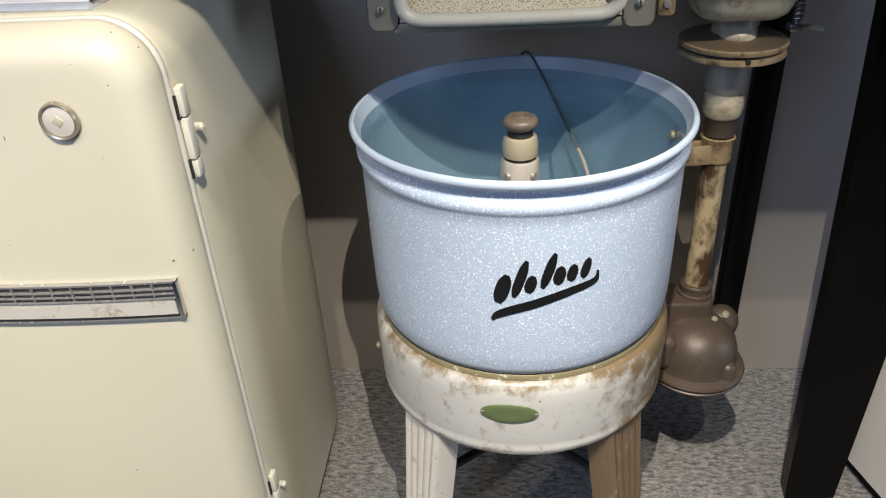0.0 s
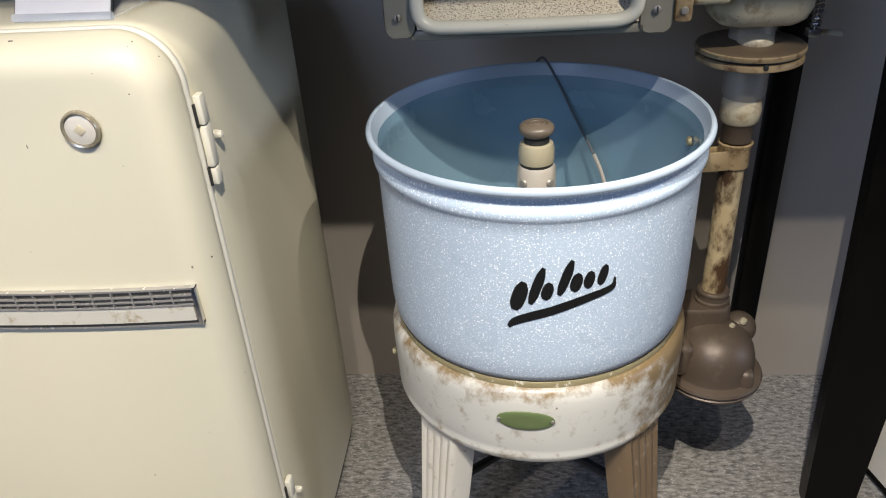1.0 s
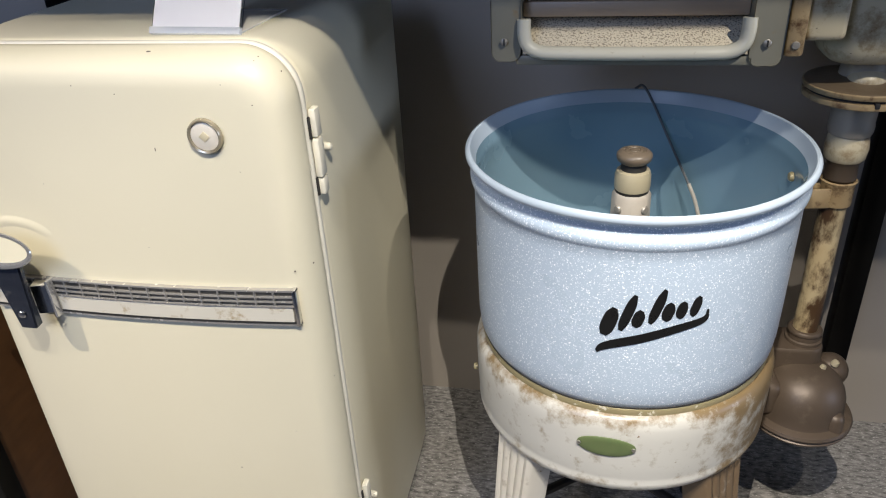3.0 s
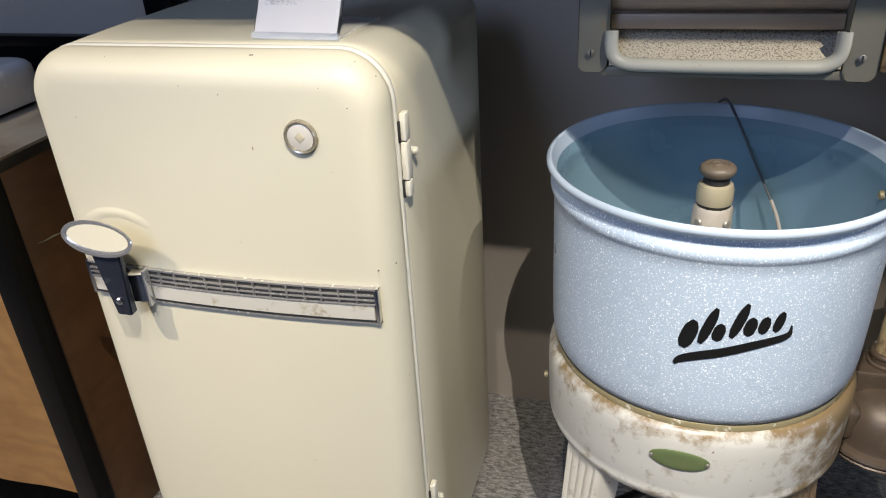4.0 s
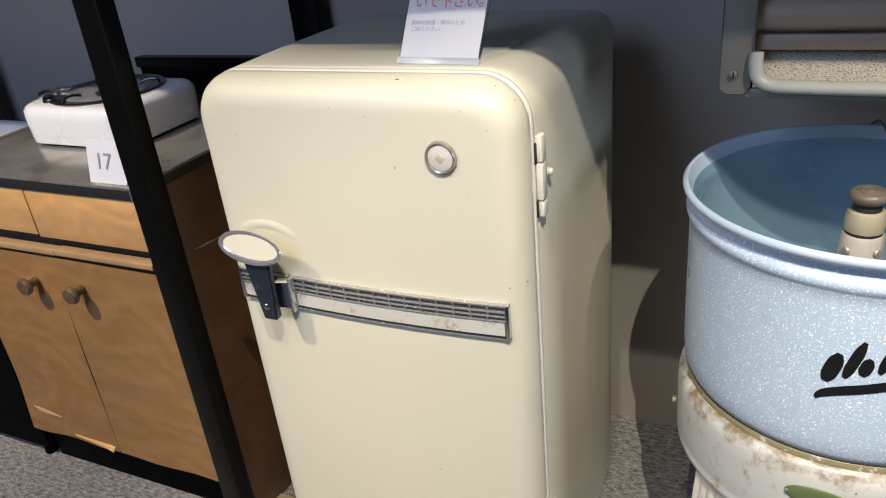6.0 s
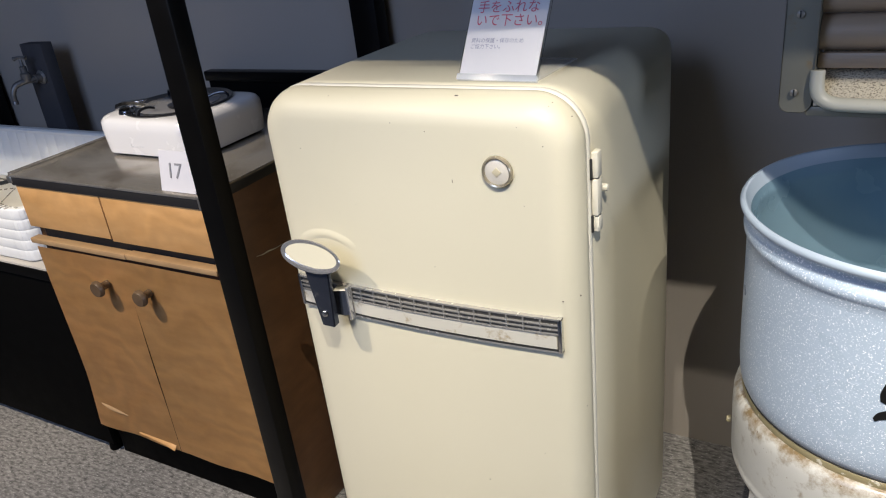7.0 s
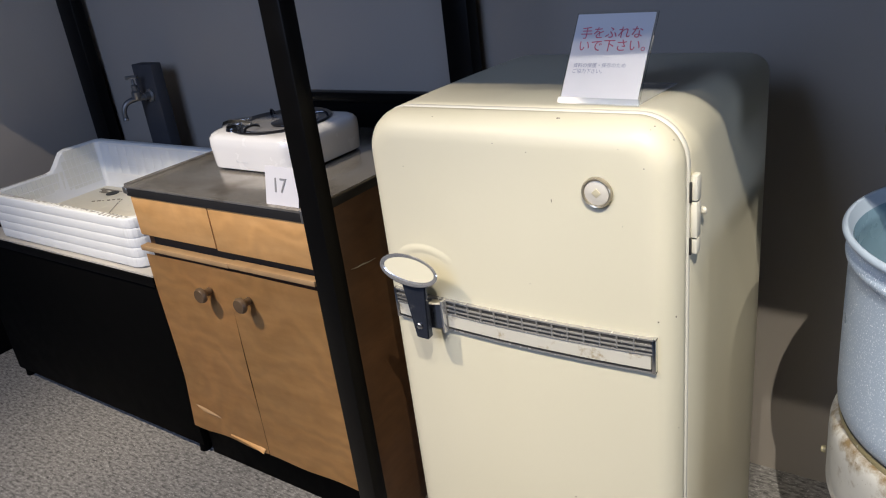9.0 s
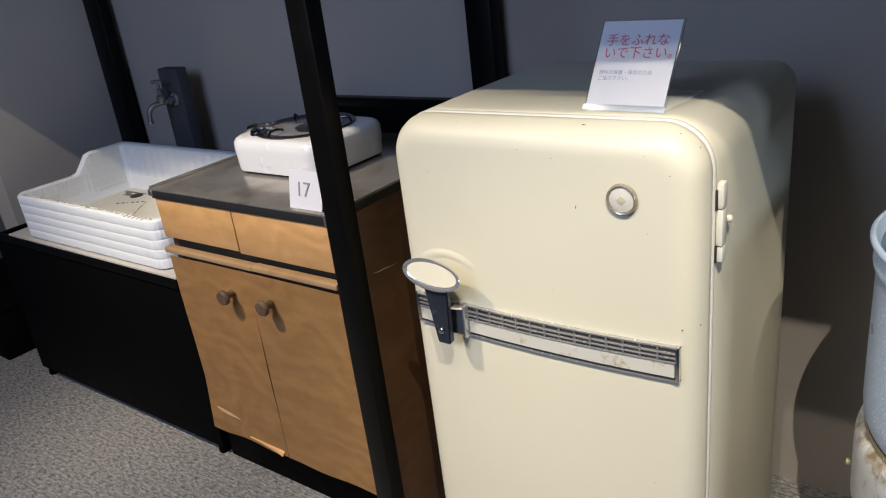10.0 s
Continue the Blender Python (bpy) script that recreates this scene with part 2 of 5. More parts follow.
def carpet_material():
    m = material("grey_loop_carpet", (0.385, 0.365, 0.335), 0.95, second=(0.05, 0.048, 0.046), scale=60, amount=0.98, bump=1.0, bump_scale=210, detail=8,
                 stretch=(0.8, 2.0, 1), third=(0.54, 0.52, 0.485), third_scale=150, third_edge=(0.58, 0.74), stain=(0.10, 0.098, 0.095), stain_scale=16, stain_edge=(0.56, 0.80), spec=0.1)
    return m


CARPET = carpet_material()

# ---- building helpers ----
BASES = {}


def thing(name, at, label, category, group="", kind=""):
    ob = new(name)
    ob.location = at
    ob.empty_display_size = 0.05
    BASES[ob] = Vector(at)
    return tagged(ob, label, category, group, kind)


def part(name, bm, mat, parent=None, label="", smooth=40):
    bmesh.ops.recalc_face_normals(bm, faces=bm.faces)
    me = bpy.data.meshes.new(name)
    bm.to_mesh(me)
    bm.free()
    me.materials.append(mat)
    if smooth:
        me.shade_smooth()
        me.set_sharp_from_angle(angle=radians(smooth))
    ob = new(name, me)
    if parent:
        ob.parent = parent
        ob.matrix_parent_inverse = Matrix.Translation(-BASES.get(parent, Vector((0, 0, 0))))
    return tagged(ob, label)


def setting(name, bm, mat, label, category):
    return tagged(part(name, bm, mat, None, "", 30), label, category, "", "structure")


def box(x0, x1, y0, y1, z0, z1, bevel=0.0, seg=2, bm=None, m=None):
    bm = bm or bmesh.new()
    made = bmesh.ops.create_cube(bm, size=1)["verts"]
    bmesh.ops.scale(bm, vec=(x1 - x0, y1 - y0, z1 - z0), verts=made)
    bmesh.ops.translate(bm, vec=((x0 + x1) / 2, (y0 + y1) / 2, (z0 + z1) / 2), verts=made)
    if m is not None:
        bmesh.ops.transform(bm, matrix=m, verts=made)
    if bevel:
        edges = list({e for v in made for e in v.link_edges})
        bmesh.ops.bevel(bm, geom=edges, offset=bevel, segments=seg, profile=0.5, affect="EDGES")
    return bm


def rings(loops, bm=None, cap0=False, cap1=False, closed=True):
    """Skins a row of loops of equal length."""
    bm = bm or bmesh.new()
    vs = [[bm.verts.new(p) for p in lp] for lp in loops]
    n = len(vs[0])
    for a, b in zip(vs, vs[1:]):
        for i in range(n if closed else n - 1):
            j = (i + 1) % n
            bm.faces.new((a[i], a[j], b[j], b[i]))
    if cap0:
        bm.faces.new(vs[0])
    if cap1:
        bm.faces.new(vs[-1])
    return bm


def lathe(profile, cx, cy, n=64, bm=None, cap0=False, cap1=False, m=None):
    """Turns (radius, z) about the upright axis at cx, cy, or about m's z axis."""
    lps = []
    for r, z in profile:
        lp = [Vector((max(r, 1e-4) * math.cos(2 * math.pi * i / n), max(r, 1e-4) * math.sin(2 * math.pi * i / n), z)) for i in range(n)]
        lps.append([(m @ p) if m is not None else p + Vector((cx, cy, 0)) for p in lp])
    return rings(lps, bm, cap0, cap1)


def axis(at, direction):
    return Matrix.Translation(at) @ Vector(direction).to_track_quat("Z", "Y").to_matrix().to_4x4()


def smooth_line(points, per=8):
    p = [Vector(a) for a in points]
    p = [2 * p[0] - p[1]] + p + [2 * p[-1] - p[-2]]
    out = []
    for i in range(1, len(p) - 2):
        for k in range(per):
            t = k / per
            a, b, c, d = p[i - 1:i + 3]
            out.append(0.5 * (2 * b + (c - a) * t + (2 * a - 5 * b + 4 * c - d) * t * t + (3 * b - a - 3 * c + d) * t ** 3))
    return out + [p[-2]]


def tube(points, radius, n=10, bm=None, per=8, ends=True, flat=1.0):
    """A round bar along a smooth line; radius may be a function of the way along it."""
    line = smooth_line(points, per) if per else [Vector(p) for p in points]
    lps, up = [], None
    for i, p in enumerate(line):
        d = (line[min(i + 1, len(line) - 1)] - line[max(i - 1, 0)]).normalized()
        if up is None:
            up = d.orthogonal().normalized()
        up = (up - d * up.dot(d)).normalized()
        side = d.cross(up)
        r = radius(i / (len(line) - 1)) if callable(radius) else radius
        lps.append([p + r * (math.cos(2 * math.pi * k / n) * up + flat * math.sin(2 * math.pi * k / n) * side) for k in range(n)])
    return rings(lps, bm, ends, ends)


def rounded(x0, x1, z0, z1, r_top, r_bottom, n=8):
    """An upright rounded rectangle as (x, z), starting at the lower left."""
    out = []
    for cx, cz, r, a0 in ((x0 + r_bottom, z0 + r_bottom, r_bottom, 180), (x1 - r_bottom, z0 + r_bottom, r_bottom, 270),
                          (x1 - r_top, z1 - r_top, r_top, 0), (x0 + r_top, z1 - r_top, r_top, 90)):
        for k in range(n + 1):
            a = radians(a0 + 90 * k / n)
            out.append((cx + r * math.cos(a), cz + r * math.sin(a)))
    return out


def screw_head(name, at, direction, r, mat, parent, h=0.003):
    m = axis(at, direction)
    bm = lathe([(r, 0), (r, h * 0.5), (r * 0.8, h), (1e-4, h * 1.15)], 0, 0, 16, m=m)
    return part(name, bm, mat, parent)


def lettering(name, text, size, m, mat, parent, label, thick=0.0004, spacing=1.0):
    cu = bpy.data.curves.new(name, "FONT")
    cu.body, cu.size, cu.extrude, cu.space_line = text, size, thick, spacing
    tmp = new(name, cu)
    me = bpy.data.meshes.new_from_object(tmp.evaluated_get(bpy.context.evaluated_depsgraph_get()))
    bpy.data.objects.remove(tmp)
    me.transform(m)
    me.materials.append(mat)
    ob = new(name, me)
    ob.parent = parent
    ob.matrix_parent_inverse = Matrix.Translation(-BASES.get(parent, Vector((0, 0, 0))))
    return tagged(ob, label)


# ---- the setting ----
setting("floor", box(-6, 6, -6, 0.99, -0.06, 0.0), CARPET, "grey speckled loop-pile carpet floor", "floor")
setting("wall_back", box(-6, 6, 0.79, 0.99, 0.0, 3.1), WALL, "dark charcoal painted display wall", "wall")
setting("wall_front", box(-6, 6, -6.2, -6.0, 0.0, 3.1), HALL, "plain grey hall wall", "wall")
setting("wall_left", box(-6.2, -6, -6, 0.99, 0.0, 3.1), HALL, "plain grey hall wall", "wall")
setting("wall_right", box(6, 6.2, -6, 0.99, 0.0, 3.1), HALL, "plain grey hall wall", "wall")
setting("ceiling", box(-6, 6, -6, 0.99, 3.1, 3.2), CEIL, "dark painted hall ceiling", "ceiling")
setting("ceiling_soffit", box(-6, 1.40, -0.55, 0.786, 2.014, 2.2), CEIL, "dark lowered ceiling over the display", "ceiling")
setting("ceiling_soffit", box(1.402, 6, -0.325, 0.786, 2.014, 2.2), CEIL, "dark lowered ceiling over the display", "ceiling")
setting("wall_partition", box(-2.30, -2.173, 0.20, 0.788, 0.0, 2.012), WALL, "dark charcoal painted side partition of the display", "wall")

# ---- refrigerator ----
FX0, FX1, FZ0, FZ1 = -0.033, 0.540, 0.03, 1.18


def bow(x):
    """How far the door's front bulges at x."""
    u = (x - 0.259) / 0.281
    return -0.014 * max(0.0, 1 - u * u)


def make_refrigerator():
    fr = thing("refrigerator", (0.26, 0.3, 0.0), "rounded cream enamelled vintage refrigerator with chrome latch and side hinges", "refrigerator")
    # cabinet, its top falling slightly to the back
    steps = ((0.062, 0.012), (0.066, 0.004), (0.074, 0.0), (0.18, 0.0), (0.34, 0.0), (0.5, 0.0), (0.55, 0.002), (0.585, 0.009), (0.608, 0.022), (0.618, 0.045))
    loops = []
    for y, i in steps:
        drop = 0.010 * max(0.0, (y - 0.25) / 0.36)
        loops.append([(x, y, z) for x, z in rounded(FX0 + i, FX1 - i, FZ0 + i, FZ1 - i - drop, 0.078 - 0.05 * y - i, 0.02)])
    part("cabinet", rings(loops, None, True, True), CREAM, fr)
    # door
    steps = ((0.053, 0.006), (0.050, 0.002), (0.046, 0.0), (0.036, 0.001), (0.022, 0.005), (0.012, 0.011), (0.005, 0.019), (0.001, 0.030), (0.0, 0.045), (0, 0.07), (0, 0.10), (0, 0.14), (0, 0.18), (0, 0.22), (0, 0.26))
    loops = []
    for y, i in steps:
        r = max(0.072 - i * 0.7, 0.012)
        loops.append([(x, y + bow(x) * min(1, i / 0.03), z) for x, z in rounded(FX0 + i, FX1 - i, FZ0 + 0.03 + i, FZ1 - 0.002 - i, r, max(0.03 - i * 0.3, 0.01), 10)])
    door = part("door", rings(loops, None, True, True), CREAM, fr)
    seal = [[(x, y, z) for x, z in rounded(FX0 + i, FX1 - i, FZ0 + 0.03 + i, FZ1 - 0.002 - i, 0.073, 0.02)] for y, i in ((0.0495, 0.006), (0.0525, 0.0), (0.055, -0.0012), (0.060, -0.0012), (0.0625, 0.0), (0.066, 0.006))]
    part("gasket", rings(seal), SEAL, fr, "pale bead of the door seal")
    # feet
    for x in (0.03, 0.49):
        for y in (0.09, 0.56):
            part("foot", lathe([(0.018, 0.0), (0.02, 0.004), (0.02, 0.036)], x, y, 16, None, True, True), RUBBER, fr)
    part("base_rail", box(0.0, 0.52, 0.05, 0.6, 0.012, 0.032, 0.003), RUBBER, fr, "dark recessed base")
    # soft ridge round the latch's hollow
    ridge = []
    for k in range(25):
        a = radians(22 + 150 * k / 24)
        fade = math.sin(math.pi * k / 24) ** 0.7
        row = []
        for q in range(9):
            s = -1 + q / 4
            rr = 1.0 + 0.30 * s
            x = 0.082 + 0.066 * rr * math.cos(a)
            row.append((x, bow(x) + 0.0006 - 0.0024 * fade * (1 - s * s) ** 2, 0.888 + 0.042 * rr * math.sin(a)))
        ridge.append(row)
    part("latch_hollow", rings(ridge, None, closed=False), CREAM, door, smooth=180)
    # hinges
    for z0, z1 in ((0.958, 1.085), (0.25, 0.375)):
        hinge = part("hinge", box(0.541, 0.552, 0.059, 0.080, z0 + 0.027, z1 - 0.042, 0.003), HINGE, fr, "cream painted barrel hinge")
        part("knuckle", box(0.541, 0.552, 0.060, 0.080, z1 - 0.0405, z1, 0.003), HINGE, hinge)
        part("knuckle", box(0.541, 0.552, 0.061, 0.080, z0, z0 + 0.0255, 0.003), HINGE, hinge)
        part("hinge_gap", box(0.540, 0.544, 0.055, 0.0605, z1 - 0.042, z1 - 0.010, 0.001), SLOT, hinge)
        part("hinge_gap", box(0.540, 0.544, 0.056, 0.0615, z0, z0 + 0.028, 0.001), SLOT, hinge)
        screw_head("screw", (0.5395, 0.107, (z0 + z1) / 2 - 0.008), (1, 0, 0), 0.0065, HINGE, hinge, 0.012)
    # chips in the paint
    for x, z, w, hh in ((0.514, 0.866, 0.003, 0.0022), (0.495, 1.112, 0.0022, 0.0016), (0.311, 1.128, 0.002, 0.0016), (0.252, 1.139, 0.0016, 0.0016), (0.06, 1.085, 0.0015, 0.0015),
                        (0.462, 1.02, 0.0012, 0.0012), (0.349, 1.052, 0.0012, 0.006), (0.30, 0.90, 0.0014, 0.0012), (0.36, 0.47, 0.003, 0.002), (0.16, 0.995, 0.0012, 0.0014), (0.47, 0.56, 0.0013, 0.0013)):
        part("paint_chip", lathe([(1.0, 0.0), (0.9, 0.0004), (0.0, 0.0005)], 0, 0, 9, m=axis((x, bow(x) - 0.0001, z), (0, -1, 0)) @ Matrix.Diagonal((w / 2, hh / 2, 1, 1))), BROWN_CAST, door, "dark chip in the paint")
    bpy.context.view_layer.update()
    for x, z, w in ((0.5275, 1.150, 0.0026), (0.5255, 1.1455, 0.0022), (0.5305, 1.143, 0.0028), (0.524, 1.155, 0.0016), (0.500, 1.166, 0.0022), (0.4975, 1.163, 0.0014), (0.534, 0.868, 0.0030), (0.458, 1.139, 0.0014), (0.5365, 0.655, 0.0018), (0.350, 1.1735, 0.004), (0.353, 1.1735, 0.003), (0.12, 1.170, 0.0016)):
        hit, at, nrm, _ = door.ray_cast((x, -0.3, z), (0, 1, 0))
        if hit:
            part("paint_chip", lathe([(w / 2, 0.0), (w * 0.45, 0.0003), (0.0, 0.0004)], 0, 0, 7, m=axis(at, nrm)), BROWN_CAST, door, "dark chip in the paint")
    # round badge
    by = bow(0.425) - 0.001
    badge = part("badge", lathe([(0.0, 0.004), (0.017, 0.0042), (0.0196, 0.003), (0.020, 0.0)], 0, 0, 48, m=axis((0.425, by, 1.072), (0, -1, 0.0))), BADGE, door, "round silver badge with a gold emblem")
    part("badge_ring", lathe([(0.0195, 0.001), (0.0202, 0.0055), (0.0222, 0.0066), (0.0240, 0.0045), (0.0246, 0.0)], 0, 0, 48, m=axis((0.425, by, 1.072), (0, -1, 0.0))), BADGE_RING, badge, "dull bronze ring")
    part("emblem", box(-0.0055, 0.0055, by - 0.0054, by - 0.003, -0.0055, 0.0055, 0.0006, m=pose(0.425, 0, 1.072, 0, 45, 0)), GOLD, badge, "pale gold lozenge emblem")
    make_grille(door)
    make_latch(door)
    return fr


def bowed_bar(x0, x1, z0, z1, out, depth, n=20):
    """A bar along the door's bulging front."""
    loops = []
    for k in range(n + 1):
        x = x0 + (x1 - x0) * k / n
        y = bow(x)
        loops.append([(x, y - out, z0), (x, y - out, z1), (x, y - out + depth, z1), (x, y - out + depth, z0)])
    return rings(loops, None, True, True)


def make_grille(door):
    gr = part("grille", bowed_bar(-0.002, 0.510, 0.780, 0.836, 0.004, 0.008), GRILLE, door, "long chrome and cream grille across the door")
    part("frame_top", bowed_bar(-0.004, 0.512, 0.8345, 0.8375, 0.0085, 0.011), BAR, gr)
    part("frame_bottom", bowed_bar(-0.004, 0.512, 0.7745, 0.778, 0.0065, 0.009), BAR, gr)
    part("frame_shadow", bowed_bar(-0.002, 0.510, 0.778, 0.7825, 0.0068, 0.006), SLOT, gr)
    part("frame_end", box(0.506, 0.512, bow(0.509) - 0.0085, bow(0.509) + 0.003, 0.775, 0.838, 0.001), CHROME, gr)
    part("frame_end", box(-0.004, 0.002, bow(0.0) - 0.0085, bow(0.0) + 0.003, 0.775, 0.838, 0.001), CHROME, gr)
    part("insert_strip", bowed_bar(0.004, 0.504, 0.7825, 0.808, 0.0074, 0.006), CREAM_TRIM, gr, "rust-spotted cream strip")
    for z in (0.8085, 0.8165, 0.8245):
        part("bar", bowed_bar(0.002, 0.506, z, z + 0.0014, 0.009, 0.005), BAR, gr)
    n = 18
    for k in range(1, n):
        x = 0.002 + 0.504 * k / n
        part("rib", box(x - 0.0011, x + 0.0011, bow(x) - 0.0085, bow(x) - 0.002, 0.809, 0.834), BAR, gr)


def make_latch(door):
    la = part("latch", rings([[(0.094, -0.02, 0.780), (0.124, -0.02, 0.780), (0.124, -0.02, 0.836), (0.094, -0.02, 0.836)],
                              [(0.096, -0.036, 0.784), (0.118, -0.030, 0.784), (0.118, -0.030, 0.833), (0.096, -0.036, 0.833)]], None, True, True), CHROME, door, "chrome lever latch with an oval pull")
    part("clamp", box(0.1175, 0.1225, -0.031, -0.012, 0.774, 0.840, 0.0018), OVAL, la)
    # oval pull: a flat ring leaning back
    c, a1, b1 = Vector((0.078, -0.056, 0.9080)), 0.0635, 0.0295
    ux, uz = Vector((0.998, 0.0, -0.07)), Vector((0.06, 0.16, 0.985)).normalized()
    un = ux.cross(uz).normalized()
    loops = []
    for k in range(48):
        t = 2 * math.pi * k / 48
        e = Vector((math.cos(t), math.sin(t)))
        w = 0.0044 + 0.0036 * (0.5 - 0.5 * math.sin(t + 0.5))
        loop = []
        for q in range(10):
            s = 2 * math.pi * q / 10
            loop.append(c + ux * (e.x * (a1 - w + w * math.cos(s))) + uz * (e.y * (b1 - w + w * math.cos(s))) + un * (0.0034 * math.sin(s) + 0.0022 * math.cos(s)))
        loops.append(loop)
    loops.append(loops[0])
    bm = rings(loops)
    bmesh.ops.remove_doubles(bm, verts=bm.verts, dist=1e-5)
    pull = part("oval_pull", bm, OVAL, la, "polished oval chrome ring")
    plate = [[c + ux * (f * (a1 - 0.008) * math.cos(2 * math.pi * k / 48)) + uz * (f * (b1 - 0.007) * math.sin(2 * math.pi * k / 48)) + un * d for k in range(48)] for f, d in ((1.0, 0.002), (1.0, -0.0012), (0.9, -0.0006), (0.5, 0.0002), (0.02, 0.0004))]
    part("pull_plate", rings(plate, None, True, True), CREAM, pull, "cream enamel plate inside the ring")
    # tapering lever
    f0 = [(0.055, -0.056, 0.882), (0.109, -0.056, 0.882), (0.1035, -0.058, 0.770), (0.0755, -0.058, 0.770)]
    f1 = [(0.057, -0.046, 0.882), (0.107, -0.046, 0.882), (0.1015, -0.040, 0.770), (0.0775, -0.040, 0.770)]
    bm = rings([f0, f1], None, True, True)
    bmesh.ops.bevel(bm, geom=list(bm.edges), offset=0.0025, segments=2, affect="EDGES")
    lever = part("lever", bm, DARK_CHROME, la, "dark tarnished chrome lever")
    screw_head("screw", (0.087, -0.058, 0.797), (0, -1, 0), 0.0065, CHROME, lever)


make_refrigerator()


def make_notice():
    sg = thing("notice_stand", (0.39, 0.12, 1.18), "clear acrylic stand holding a white notice with red lettering", "sign")
    ACRYLIC = bpy.data.materials.new("clear_acrylic")
    ACRYLIC.use_nodes = True
    b = ACRYLIC.node_tree.nodes["Principled BSDF"]
    b.inputs["Transmission Weight"].default_value, b.inputs["Roughness"].default_value, b.inputs["IOR"].default_value = 1.0, 0.04, 1.45
    b.inputs["Base Color"].default_value = (0.97, 0.98, 0.98, 1)
    EDGE_ACRYLIC = bpy.data.materials.new("bright_acrylic_edge")
    EDGE_ACRYLIC.use_nodes = True
    b = EDGE_ACRYLIC.node_tree.nodes["Principled BSDF"]
    b.inputs["Base Color"].default_value, b.inputs["Roughness"].default_value, b.inputs["Alpha"].default_value = (0.72, 0.74, 0.76, 1), 0.12, 0.35
    x0, y0, x1, y1 = 0.322, 0.083, 0.457, 0.075
    right = Vector((x1 - x0, y1 - y0, 0)).normalized()
    up = Vector((0.0, 0.53, 0.848)).normalized()
    up = (up - right * up.dot(right)).normalized()
    back = right.cross(up)
    org = Vector((x0, y0, 1.183))
    w, hgt = 0.136, 0.148

    def slab(a0, a1, b0, b1, c0, c1):
        f = [[org + right * a + up * bb - back * cc for a, bb in ((a0, b0), (a1, b0), (a1, b1), (a0, b1))] for cc in (c0, c1)]
        return rings(f, None, True, True)
    part("paper", slab(0.003, w - 0.003, 0.008, hgt - 0.003, 0.0, 0.0012), PAPER, sg, "white printed sheet")
    for nm, c0, c1 in (("back_sheet", 0.0022, 0.0036),):
        ob = part(nm, slab(0, w, 0, hgt, c0, c1), ACRYLIC, sg)
        ob.visible_shadow = False
    ft = [org + right * 0.0, org + right * w, org + right * w + Vector((0.01, 0.145, 0.0)), org + Vector((0.01, 0.145, 0.0))]
    ob = part("foot_sheet", rings([[p + Vector((0, 0, -0.001)) for p in ft], [p + Vector((0, 0, 0.0012)) for p in ft]], None, True, True), EDGE_ACRYLIC, sg)
    ob.visible_shadow = False
    part("lower_edge", slab(0, w, -0.001, 0.008, -0.003, 0.004), EDGE_ACRYLIC, sg)
    m = Matrix((right, up, back)).transposed().to_4x4()
    m.translation = org + right * 0.014 + up * 0.106 + back * 0.0006
    lettering("red_text", "手をふれな\nいで下さい。", 0.0212, m, RED_INK, sg, "red printed lettering", thick=0.0, spacing=0.98)
    m.translation = org + right * 0.013 + up * 0.058 + back * 0.0006
    lettering("small_text", "資料の保護・保存のため\nご協力下さい。", 0.0082, m, SMALL_INK, sg, "small grey printed lettering", thick=0.0, spacing=1.15)


make_notice()

# ---- washing machine ----
WX, WY = 0.990, 0.296


